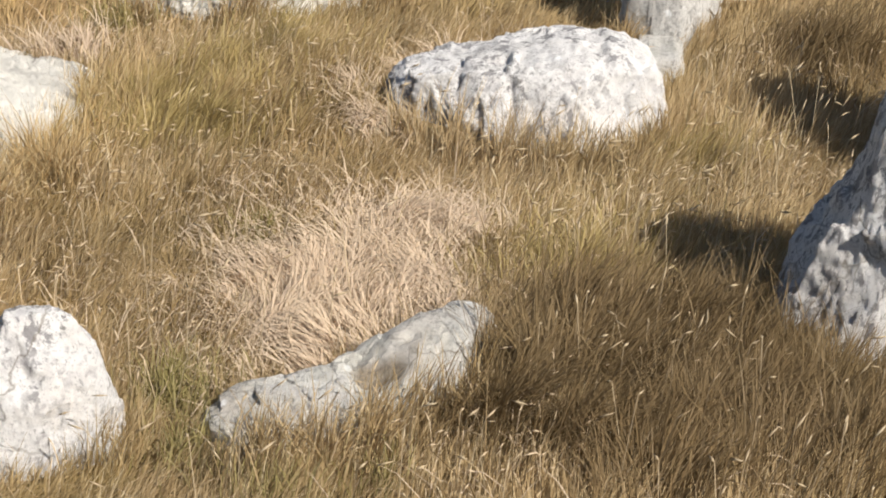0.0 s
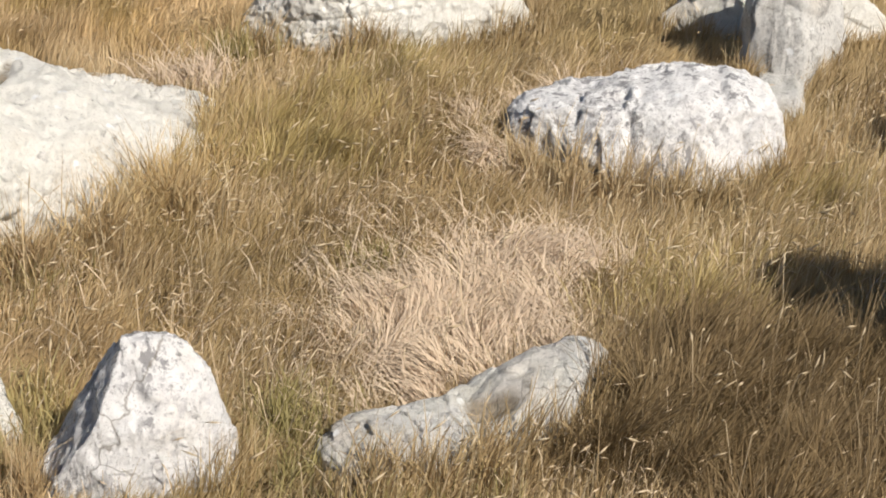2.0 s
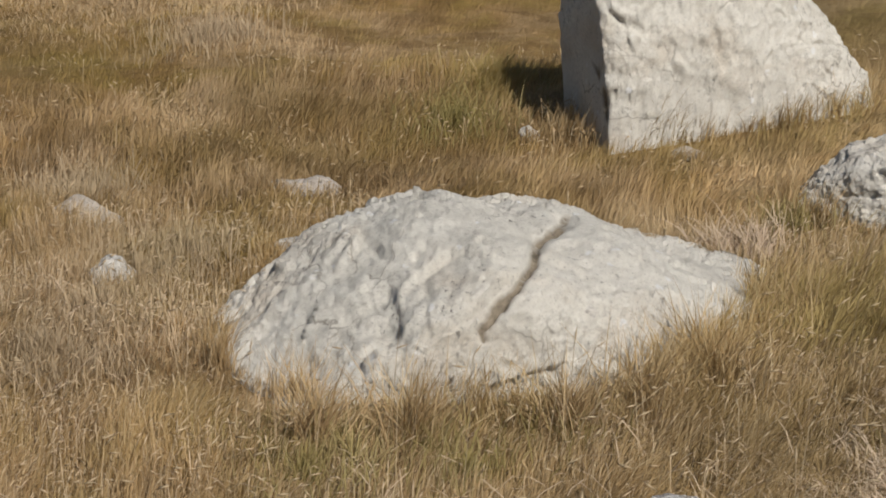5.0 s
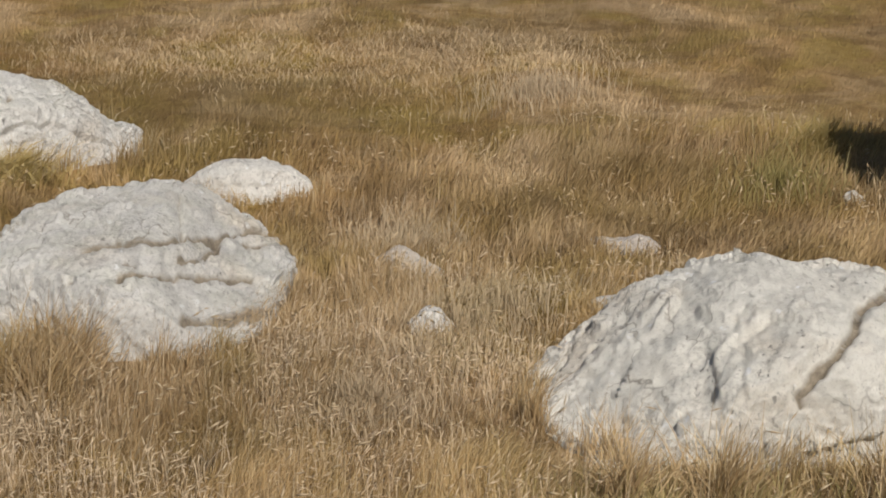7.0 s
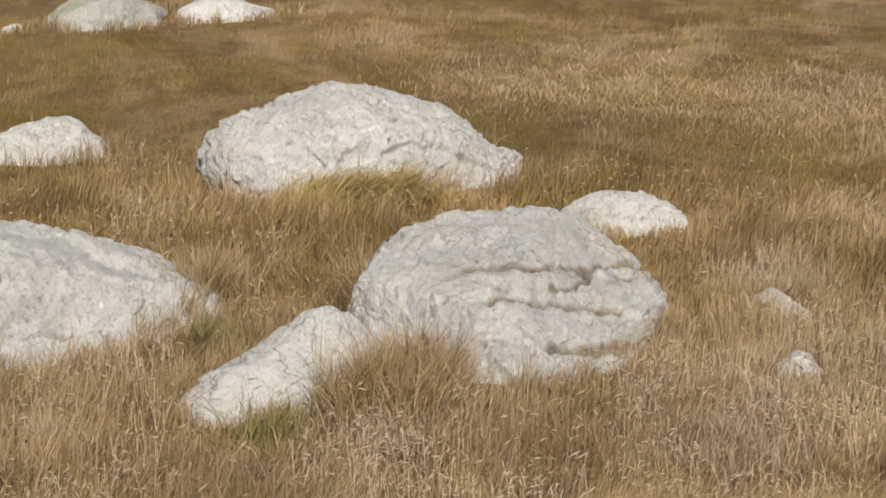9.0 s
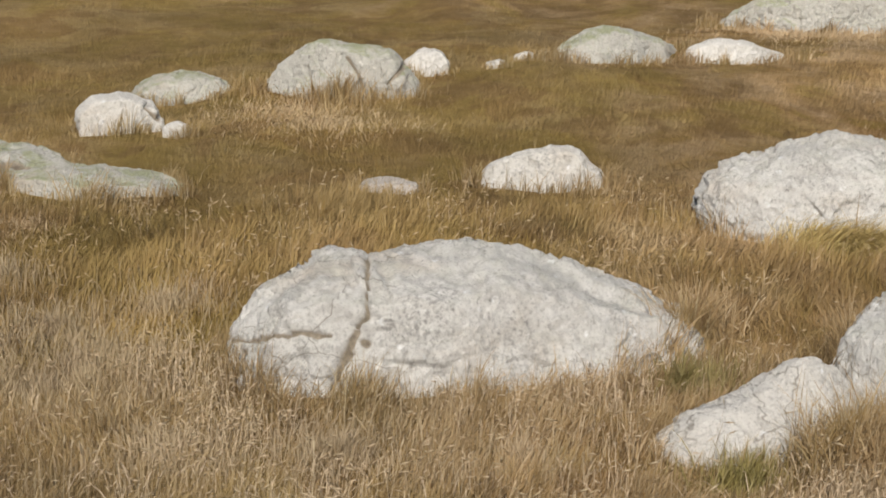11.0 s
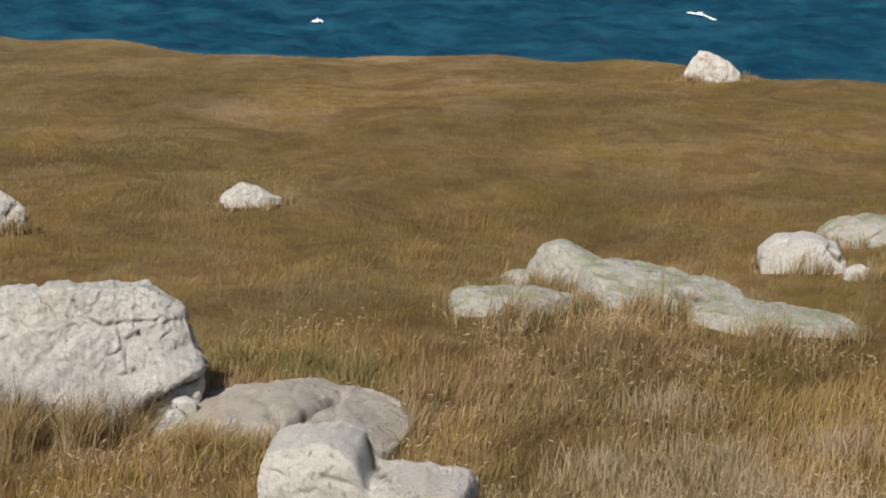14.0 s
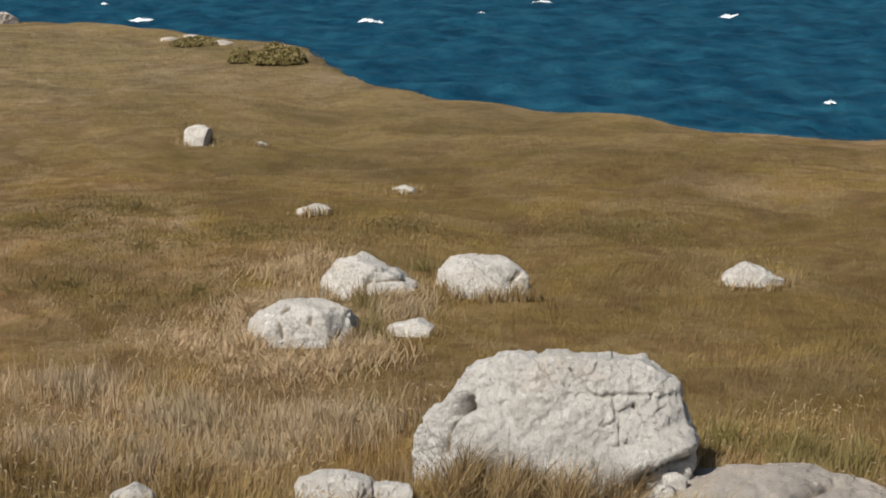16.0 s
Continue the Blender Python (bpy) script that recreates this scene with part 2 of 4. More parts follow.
def ground_z(x, y):
    r = np.hypot(x, y)
    edge = land_edge(x, y)
    far = np.clip((r - 7) / 12, 0, 1) * np.clip((edge - r) / 6, 0, 1)
    z = 0.05 * drift(x, y, 3.1, 1) * np.clip(r / 8, 0, 1) + 0.16 * drift(x, y, 15, 2) * far
    z = z + 2.4 * np.clip(1 - r / 5.2, 0, 1) ** 1.35
    over = np.clip(r - edge, 0, 400)
    drop = -np.where(over < 3, 0.18 * over ** 2, 1.62 + 1.1 * (over - 3))
    return np.maximum(z + drop, SEA_Z - 6)


def mesh_object(name, verts, faces_flat, sizes, material, smooth=True):
    """A mesh from arrays: corners, the corner numbers of all faces on end, and each face's count."""
    me = bpy.data.meshes.new(name)
    me.vertices.add(len(verts))
    me.vertices.foreach_set("co", np.asarray(verts, np.float32).ravel())
    me.loops.add(len(faces_flat))
    me.loops.foreach_set("vertex_index", np.asarray(faces_flat, np.int32))
    sizes = np.asarray(sizes, np.int32)
    me.polygons.add(len(sizes))
    me.polygons.foreach_set("loop_start", np.concatenate(([0], np.cumsum(sizes)[:-1])).astype(np.int32))
    me.polygons.foreach_set("use_smooth", np.full(len(sizes), smooth))
    me.update(calc_edges=True)
    me.validate()
    me.materials.append(material)
    return new(name, me)


def grid_faces(rows, cols, wrap):
    """Quads of a grid of corners, row by row; wrap closes each row to a ring."""
    c = np.arange(cols if wrap else cols - 1)
    i = np.arange(rows - 1)[:, None] * cols
    nxt = (c + 1) % cols
    q = np.stack([i + c, i + nxt, i + cols + nxt, i + cols + c], -1)
    return q.reshape(-1, 4)


def build_ground():
    az = np.concatenate([np.arange(-18, 102, 0.4), np.arange(102, 342, 6.0)])
    r = np.concatenate([np.linspace(0.0, 5.8, 17), np.geomspace(6, 64, 190), np.geomspace(66, 4200, 26)])
    a, rr = np.meshgrid(np.radians(az), r)
    x, y = -np.sin(a) * rr, np.cos(a) * rr
    v = np.stack([x, y, ground_z(x, y)], -1).reshape(-1, 3)
    f = grid_faces(len(r), len(az), True)
    ob = mesh_object("ground", v, f.ravel(), np.full(len(f), 4), TURF)
    return tagged(ob, "rolling coastal meadow of dry brown turf", "ground", kind="structure")


build_ground()


def sea_level(x, y):
    calm = np.clip(1.5 - np.hypot(x, y) / 500, 0, 1)
    return SEA_Z + calm * (0.26 * drift(x, y, 26, 5) + 0.24 * drift(x, y, 10, 8) + 0.2 * drift(x, y, 4.5, 3))


def build_sea():
    """Wind-driven swell, fine where it shows and coarse towards the horizon."""
    az = np.concatenate([np.arange(40, 102, 0.26), np.arange(102, 400, 12.0)])
    r = np.concatenate([np.linspace(20, 85, 6), np.geomspace(90, 420, 260), np.geomspace(440, 4500, 24)])
    a, rr = np.meshgrid(np.radians(az), r)
    x, y = -np.sin(a) * rr, np.cos(a) * rr
    v = np.stack([x, y, sea_level(x, y)], -1).reshape(-1, 3)
    f = grid_faces(len(r), len(az), True)
    ob = mesh_object("water", v, f.ravel(), np.full(len(f), 4), SEA)
    return tagged(ob, "choppy deep blue sea ruffled by wind", "sea", kind="structure")


build_sea()

# ---- rocks ----
FOOTPRINTS = []
EYE_LEVEL = 4.0


def near_line(s, w, pts):
    """How far the points (s, w) lie from a bent line."""
    best = np.full(len(s), 9.0)
    pts = list(pts) if len(pts) > 1 else [pts[0], pts[0]]
    for (x0, y0), (x1, y1) in zip(pts[:-1], pts[1:]):
        dx, dy = x1 - x0, y1 - y0
        t = np.clip(((s - x0) * dx + (w - y0) * dy) / max(1e-6, dx * dx + dy * dy), 0, 1)
        best = np.minimum(best, np.hypot(s - x0 - t * dx, w - y0 - t * dy))
    return best


def broken(q, k, tilt, most):
    """Height over a surface broken into flat tilted chips, about 1 / k across."""
    centre = noise.voronoi(q * k)[1][0]
    way = noise.cell_vector(centre * 37.0) * 2.0 - Vector((1.0, 1.0, 1.0))
    return max(-most, min(most, tilt * way.dot(q - centre / k)))


def boulder(name, label, left, right, depth, heights, material, marks=(), blunt=5.0, square=2.8, boxy=0.8, facets=10, lumps=1.0, lift=None, cuts=()):
    """A weathered rock. left, right: the ends of its long axis on the ground; depth: half its thickness;
    heights: its ridge at even steps from left to right; blunt, square: how steep and broad its ends are.
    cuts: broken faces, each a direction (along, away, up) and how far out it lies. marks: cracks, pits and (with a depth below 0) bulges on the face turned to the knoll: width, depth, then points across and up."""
    lx, ly = left
    ax, ay = right[0] - lx, right[1] - ly
    length = math.hypot(ax, ay)
    ax, ay = ax / length, ay / length
    bx, by = -ay, ax
    if bx * lx + by * ly < 0:
        bx, by = -bx, -by
    cx, cy = lx + ax * length / 2, ly + ay * length / 2
    base = float(ground_z(np.array(cx), np.array(cy))) if lift is None else lift
    tall = max(heights)
    fine = 1.0 if length > 1.7 else 0.7 if length > 1.15 else 0.46 if length > 0.7 else 0.3 if length > 0.35 else 0.17
    nu, nt = int(190 * fine), int(125 * fine)
    s = (1 - np.cos(np.linspace(0, math.pi, nu) * 0.985 + 0.0075 * math.pi)) / 2
    s = 0.55 * s + 0.45 * np.linspace(s[0], s[-1], nu)
    prof = np.interp(s, np.linspace(0, 1, len(heights)), heights)
    kern = max(1, int(nu * 0.008))
    prof = np.convolve(np.pad(prof, kern, mode="edge"), np.ones(2 * kern + 1) / (2 * kern + 1), "valid")
    e = np.abs(2 * s - 1)
    prof = prof * np.array([1 + 0.045 * noise.fractal(Vector((k * length * 3.0 + cx, cy, 0.3)), 0.8, 2.0, 4) for k in s])
    ridge = prof * (1 - e ** blunt) ** (1 / blunt)
    girth = depth * (1 - e ** square) ** (1 / square)
    th = np.linspace(0, math.pi, nt)
    c, sn = np.cos(th), np.sin(th)
    size = min(0.5, 0.5 * math.sqrt(max(0.01, depth * tall)) + 0.05 * length)
    X = np.repeat(((s - 0.5) * length)[:, None], nt, 1)
    Y = -girth[:, None] * (np.sign(c) * np.abs(c) ** boxy)[None, :]
    Z = ridge[:, None] * (np.abs(sn) ** boxy)[None, :]
    P = np.stack([X, Y, Z], -1)
    # flat weathered faces
    own = np.random.default_rng(int(abs(cx * 731 + cy * 377)) % 9973)
    for _ in range(facets):
        a = own.uniform(-2.3, -0.85)
        up = own.uniform(0.0, 0.5)
        n = np.array([math.cos(a) * math.cos(up), math.sin(a) * math.cos(up), math.sin(up)])
        hgt = P @ n
        cut = hgt.max() * own.uniform(0.82, 0.95)
        P = P - np.clip(hgt - cut, 0, None)[..., None] * n * 0.93
    for nx, ny, nz, share in cuts:
        n = np.array([nx, ny, nz]) / math.sqrt(nx * nx + ny * ny + nz * nz)
        hgt = P @ n
        P = P - np.clip(hgt - hgt.max() * share, 0, None)[..., None] * n * 0.97
    N = np.stack([np.repeat((0.5 * (2 * s - 1))[:, None], nt, 1), -np.maximum(ridge, 0.05)[:, None] * c[None, :], np.maximum(girth, 0.05)[:, None] * sn[None, :]], -1)
    N /= np.linalg.norm(N, axis=-1, keepdims=True)
    P, N = P.reshape(-1, 3), N.reshape(-1, 3)
    shift = Vector((cx * 3.7, cy * 2.3, length * 5.1))
    D = np.empty(len(P))
    W = np.empty(len(P))
    W2 = np.empty(len(P))
    k1, k2 = 0.8 / size, 2.6 / size
    worn = 1.0 if length > 1.7 else 0.6
    for i, p in enumerate(P):
        q = Vector(p) + shift
        bent = q + 0.07 * size * noise.noise_vector(q * (2.2 / size))
        D[i] = (0.062 * size * lumps * noise.fractal(q * k1, 1.0, 2.0, 3) + 0.013 * worn * size * noise.fractal(q * k2, 0.8, 2.1, 4)
                + broken(bent, 1.25 / size, 0.19 * lumps, 0.06 * size) + broken(bent, 3.6 / size, 0.17 * worn, 0.020 * size) + broken(q, 9.0 / size, 0.26 * worn, 0.009 * size)
                + worn * min(0.011, 0.028 * size) * noise.fractal(q * 17.0, 0.6, 2.2, 3)
                - 0.014 * worn * size * abs(noise.noise(q * (3.4 / size))) - min(0.03, 0.07 * size) * max(0.0, noise.noise(q * 8.0) - 0.34))
        W[i] = noise.noise(q * 4.0) * 0.6 + noise.noise(q * 11.0) * 0.4
        W2[i] = noise.noise(q * 4.7 + Vector((9, 4, 2))) * 0.6 + noise.noise(q * 13.0) * 0.4
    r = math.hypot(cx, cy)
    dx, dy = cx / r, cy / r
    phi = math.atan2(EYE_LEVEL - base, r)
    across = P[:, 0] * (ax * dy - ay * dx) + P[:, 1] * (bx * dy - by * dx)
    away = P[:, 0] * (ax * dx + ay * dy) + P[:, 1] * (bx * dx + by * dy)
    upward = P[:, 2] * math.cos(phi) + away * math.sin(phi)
    darkened = np.zeros(len(P))
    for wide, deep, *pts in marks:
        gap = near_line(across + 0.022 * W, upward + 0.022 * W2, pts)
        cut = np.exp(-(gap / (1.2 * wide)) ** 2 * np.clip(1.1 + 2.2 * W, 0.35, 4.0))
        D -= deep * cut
        # deeper marks take a dark tone: soil, and shade put into the colour
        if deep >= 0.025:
            darkened = np.maximum(darkened, cut * (1.0 + 0.5 * W2) * min(1.0, deep / 0.03) * (0.55 if wide < 0.0125 else 1.0))
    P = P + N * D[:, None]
    P[:, 2] = np.maximum(P[:, 2], -0.05)
    darkened = np.pad(darkened.reshape(nu, nt), ((0, 0), (1, 1))).ravel()
    P = P.reshape(nu, nt, 3)
    # the foot runs on into the soil
    foot_a, foot_b = P[:, :1].copy(), P[:, -1:].copy()
    foot_a[..., 2], foot_b[..., 2] = -0.3, -0.3
    P = np.concatenate([foot_a, P, foot_b], 1)
    cols = nt + 2
    v = P.reshape(-1, 3)
    v = np.vstack([v, v[:cols].mean(0), v[-cols:].mean(0)])
    f = grid_faces(nu, cols, True)
    k = np.arange(cols)
    last = nu * cols
    cap_a = np.stack([np.full(cols, last), (k + 1) % cols, k], -1)
    cap_b = np.stack([np.full(cols, last + 1), (nu - 1) * cols + k, (nu - 1) * cols + (k + 1) % cols], -1)
    flat_i = np.concatenate([f.ravel(), cap_a.ravel(), cap_b.ravel()])
    sizes = np.concatenate([np.full(len(f), 4), np.full(2 * cols, 3)])
    ob = mesh_object(name, v, flat_i, sizes, material)
    crack_tone = ob.data.attributes.new("crack_soil_shade", "FLOAT", "POINT")
    crack_tone.data.foreach_set("value", np.append(darkened, (0.0, 0.0)).astype(np.float32))
    bm = bmesh.new()
    bm.from_mesh(ob.data)
    bmesh.ops.recalc_face_normals(bm, faces=bm.faces)
    bm.to_mesh(ob.data)
    bm.free()
    ob.matrix_world = Matrix(((ax, bx, 0, cx), (ay, by, 0, cy), (0, 0, 1, base), (0, 0, 0, 1)))
    if lift is None:
        FOOTPRINTS.append((cx, cy, ax, ay, length / 2, depth, tall))
    return tagged(ob, label, name, group={"boulder": "boulders in the meadow", "rock": "rocks in the meadow", "stone": "stones in the meadow"}[name])


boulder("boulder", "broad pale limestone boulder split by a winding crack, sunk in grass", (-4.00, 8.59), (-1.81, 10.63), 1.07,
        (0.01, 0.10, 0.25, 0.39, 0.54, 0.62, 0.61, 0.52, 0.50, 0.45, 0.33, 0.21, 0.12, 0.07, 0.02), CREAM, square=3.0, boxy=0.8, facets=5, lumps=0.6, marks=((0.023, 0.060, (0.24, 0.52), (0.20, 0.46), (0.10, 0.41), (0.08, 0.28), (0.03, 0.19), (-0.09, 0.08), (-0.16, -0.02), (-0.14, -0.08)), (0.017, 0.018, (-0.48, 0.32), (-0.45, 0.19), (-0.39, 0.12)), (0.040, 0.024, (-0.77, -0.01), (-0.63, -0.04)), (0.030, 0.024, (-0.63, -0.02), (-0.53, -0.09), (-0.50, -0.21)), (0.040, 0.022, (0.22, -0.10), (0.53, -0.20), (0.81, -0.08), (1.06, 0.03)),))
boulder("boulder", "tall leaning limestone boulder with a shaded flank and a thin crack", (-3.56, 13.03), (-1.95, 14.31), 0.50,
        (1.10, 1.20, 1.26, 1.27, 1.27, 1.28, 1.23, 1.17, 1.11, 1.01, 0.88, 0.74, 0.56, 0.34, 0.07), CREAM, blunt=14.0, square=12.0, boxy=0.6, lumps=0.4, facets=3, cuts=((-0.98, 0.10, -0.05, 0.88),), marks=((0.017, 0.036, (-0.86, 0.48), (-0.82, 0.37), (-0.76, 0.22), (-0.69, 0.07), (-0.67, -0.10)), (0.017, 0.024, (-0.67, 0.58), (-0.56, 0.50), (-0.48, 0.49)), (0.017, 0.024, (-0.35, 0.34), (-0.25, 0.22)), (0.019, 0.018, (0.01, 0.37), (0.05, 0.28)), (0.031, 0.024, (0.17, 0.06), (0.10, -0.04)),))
boulder("boulder", "white wedge of limestone with a level seam, deep in dry grass", (-1.90, 11.91), (-0.21, 12.30), 0.51,
        (0.08, 0.22, 0.31, 0.36, 0.41, 0.45, 0.46, 0.47, 0.49, 0.50, 0.44, 0.24, 0.12), CREAM, lumps=0.6, marks=((0.009, 0.016, (-0.60, 0.05), (-0.36, 0.04), (-0.16, 0.08), (0.04, 0.09), (0.17, 0.12)), (0.055, 0.050, (0.38, 0.30), (0.52, 0.26), (0.70, 0.26)),))
boulder("boulder", "rounded limestone boulder with dark pitted lichen stains on one half", (-0.30, 10.14), (1.15, 10.21), 0.54,
        (0.20, 0.27, 0.30, 0.32, 0.35, 0.37, 0.38, 0.40, 0.42, 0.42, 0.41, 0.33, 0.11), PITTED, blunt=8.0, facets=6, marks=((0.025, 0.024, (-0.49, 0.12), (-0.52, 0.05)), (0.025, 0.024, (-0.35, 0.24), (-0.37, 0.17)), (0.019, 0.024, (-0.09, 0.19), (-0.07, 0.02)), (0.019, 0.024, (0.51, 0.41), (0.54, 0.30), (0.60, 0.16)), (0.017, 0.018, (0.31, 0.14), (0.32, 0.09)),))
boulder("rock", "small grey limestone block wedged beside a larger boulder", (1.03, 10.89), (1.27, 10.88), 0.30,
        (0.14, 0.14, 0.14, 0.14, 0.14, 0.14, 0.14, 0.14, 0.15, 0.11, 0.09), GREY, blunt=14.0, square=9.0, boxy=0.45, facets=4)
boulder("boulder", "upright grey limestone block with a dark shaded side", (1.02, 11.52), (1.40, 11.26), 0.30,
        (0.45, 0.60, 0.68, 0.72, 0.74, 0.76, 0.76, 0.70, 0.63, 0.46, 0.26), GREY, blunt=14.0, square=9.0, boxy=0.5, lumps=0.5, facets=3, cuts=((-0.75, -0.66, 0.1, 0.72),))
boulder("boulder", "low white limestone boulder behind tall dry grass", (0.56, 12.14), (1.85, 12.03), 0.28,
        (0.09, 0.22, 0.25, 0.27, 0.30, 0.33, 0.36, 0.34, 0.31, 0.23, 0.17), CREAM)
boulder("boulder", "half-buried grey limestone slab with a dark hollow, rising from flattened grass", (-0.82, 6.82), (0.21, 7.53), 0.24,
        (0.09, 0.11, 0.14, 0.13, 0.11, 0.12, 0.11, 0.13, 0.18, 0.21, 0.24, 0.27, 0.26), GREY, square=4.0, lumps=1.4, facets=7, marks=((0.045, 0.060, (0.02, 0.10), (0.14, 0.13)), (0.012, 0.028, (0.13, 0.20), (0.22, 0.25)), (0.020, 0.020, (0.35, 0.29), (0.33, 0.16)), (0.012, 0.020, (-0.36, -0.02), (-0.27, -0.03)),))
boulder("rock", "knee-high limestone rock with a shaded flank and pitted pale face", (-1.89, 6.65), (-1.16, 6.87), 0.22,
        (0.12, 0.24, 0.38, 0.48, 0.54, 0.55, 0.55, 0.54, 0.49, 0.40, 0.20), PITTED, boxy=0.95, lumps=0.7, facets=5, blunt=6.0, cuts=((-0.85, 0.0, 0.50, 0.70), (0.1, -0.75, 0.62, 0.80), (0.0, 0.0, 1.0, 0.95)), marks=((0.019, 0.024, (0.03, 0.35), (0.05, 0.23)),))
boulder("rock", "low white limestone rock with a dark fissure near its end", (-2.81, 6.88), (-2.00, 7.04), 0.17,
        (0.16, 0.20, 0.24, 0.25, 0.27, 0.30, 0.31, 0.33, 0.31, 0.29, 0.09), CREAM, marks=((0.022, 0.054, (-0.16, 0.24), (-0.14, 0.15), (-0.16, 0.04)),))
boulder("boulder", "large rough limestone boulder throwing a long shadow over the grass", (1.33, 7.76), (2.50, 7.72), 0.40,
        (0.12, 0.42, 0.62, 0.80, 1.05, 1.25, 1.38, 1.42, 1.35, 1.20, 0.95, 0.50, 0.42), PITTED)
boulder("stone", "small pale stone among bleached grass stems", (-5.16, 9.37), (-4.94, 9.49), 0.11,
        (0.08, 0.10, 0.14, 0.15, 0.14, 0.08, 0.05), PALE)
boulder("stone", "low pale stone almost covered by dry grass", (-5.90, 10.34), (-5.44, 10.26), 0.15,
        (0.06, 0.09, 0.15, 0.11, 0.07, 0.06, 0.04), TAN)
boulder("stone", "flat tan stone showing through the dry grass", (-5.02, 11.40), (-4.59, 11.53), 0.08,
        (0.09, 0.09, 0.08, 0.09, 0.11, 0.10, 0.06), TAN)
boulder("stone", "low flat grey stone beside the split boulder", (-4.45, 10.15), (-3.97, 10.41), 0.14,
        (0.06, 0.06, 0.06, 0.06, 0.06, 0.06, 0.06), GREY)
boulder("stone", "small white stone at the foot of the tall boulder", (-3.88, 12.86), (-3.75, 12.91), 0.06,
        (0.07, 0.08, 0.09, 0.06, 0.05), PALE)
boulder("stone", "small tan stone in grass before the tall boulder", (-2.83, 12.67), (-2.64, 12.77), 0.08,
        (0.05, 0.06, 0.08, 0.05, 0.04), TAN)
boulder("rock", "small pale rock half hidden in grass on the rise", (-1.33, 15.48), (-0.82, 15.55), 0.19,
        (0.10, 0.13, 0.16, 0.17, 0.16, 0.14, 0.04), PALE)
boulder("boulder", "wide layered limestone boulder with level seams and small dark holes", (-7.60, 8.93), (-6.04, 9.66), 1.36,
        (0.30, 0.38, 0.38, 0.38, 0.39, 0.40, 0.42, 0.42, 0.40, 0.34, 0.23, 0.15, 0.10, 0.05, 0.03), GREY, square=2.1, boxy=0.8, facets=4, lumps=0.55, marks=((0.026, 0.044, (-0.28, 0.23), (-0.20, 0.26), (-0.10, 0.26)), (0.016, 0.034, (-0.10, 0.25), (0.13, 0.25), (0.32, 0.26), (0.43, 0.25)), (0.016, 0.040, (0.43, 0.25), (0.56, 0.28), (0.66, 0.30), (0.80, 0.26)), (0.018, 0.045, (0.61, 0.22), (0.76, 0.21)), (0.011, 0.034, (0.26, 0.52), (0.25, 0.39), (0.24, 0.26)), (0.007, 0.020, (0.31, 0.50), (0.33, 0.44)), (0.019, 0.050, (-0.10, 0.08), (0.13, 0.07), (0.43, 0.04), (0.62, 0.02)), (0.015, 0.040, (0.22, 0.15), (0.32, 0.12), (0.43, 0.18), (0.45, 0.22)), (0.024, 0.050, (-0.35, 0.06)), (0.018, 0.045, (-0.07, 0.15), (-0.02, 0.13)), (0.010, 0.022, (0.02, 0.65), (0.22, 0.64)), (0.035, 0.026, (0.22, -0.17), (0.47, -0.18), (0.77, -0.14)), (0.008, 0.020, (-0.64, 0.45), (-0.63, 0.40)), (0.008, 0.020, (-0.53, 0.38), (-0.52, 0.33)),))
boulder("rock", "low rounded limestone rock adjoining the layered boulder", (-7.88, 11.29), (-7.13, 11.71), 0.23,
        (0.14, 0.17, 0.20, 0.23, 0.24, 0.24, 0.24, 0.22, 0.19, 0.15, 0.08), PALE)
boulder("boulder", "long whale-backed limestone boulder with a weathered grey top", (-10.36, 10.46), (-8.91, 12.30), 0.68,
        (0.24, 0.42, 0.46, 0.48, 0.54, 0.59, 0.62, 0.60, 0.57, 0.49, 0.42, 0.36, 0.24, 0.10, 0.05), GREY, blunt=7.0, facets=5, marks=((0.009, 0.022, (-0.30, 0.45), (-0.30, 0.23)), (0.022, 0.036, (0.22, 0.36)), (0.017, 0.024, (0.54, 0.32), (0.55, 0.22)), (0.017, 0.018, (-0.67, 0.36), (-0.62, 0.28)), (0.017, 0.024, (0.98, 0.08), (1.08, 0.04)), (0.019, 0.018, (-1.07, 0.34), (-0.99, 0.36)),))
boulder("rock", "pointed pale limestone rock with green tufts at its foot", (-7.14, 7.07), (-7.07, 8.52), 0.42,
        (0.13, 0.18, 0.22, 0.25, 0.26, 0.28, 0.39, 0.39, 0.33, 0.22, 0.18), PALE, boxy=1.45, lumps=0.8, blunt=3.5)
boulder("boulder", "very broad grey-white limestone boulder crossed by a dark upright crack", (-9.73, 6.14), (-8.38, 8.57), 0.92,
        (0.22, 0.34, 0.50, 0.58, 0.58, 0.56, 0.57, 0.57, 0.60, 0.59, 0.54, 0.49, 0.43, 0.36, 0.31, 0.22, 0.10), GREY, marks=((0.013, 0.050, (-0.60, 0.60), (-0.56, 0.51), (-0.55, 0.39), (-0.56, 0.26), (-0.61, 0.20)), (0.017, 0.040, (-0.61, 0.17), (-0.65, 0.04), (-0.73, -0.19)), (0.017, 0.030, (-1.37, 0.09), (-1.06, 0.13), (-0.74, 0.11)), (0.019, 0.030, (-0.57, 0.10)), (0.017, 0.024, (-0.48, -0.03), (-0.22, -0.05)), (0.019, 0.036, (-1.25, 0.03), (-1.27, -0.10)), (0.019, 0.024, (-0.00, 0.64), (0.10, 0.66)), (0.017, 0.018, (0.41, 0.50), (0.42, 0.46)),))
boulder("rock", "rounded white limestone rock fringed by grass", (-12.20, 10.01), (-11.51, 10.63), 0.25,
        (0.08, 0.15, 0.19, 0.22, 0.25, 0.27, 0.28, 0.29, 0.28, 0.17, 0.13), PALE)
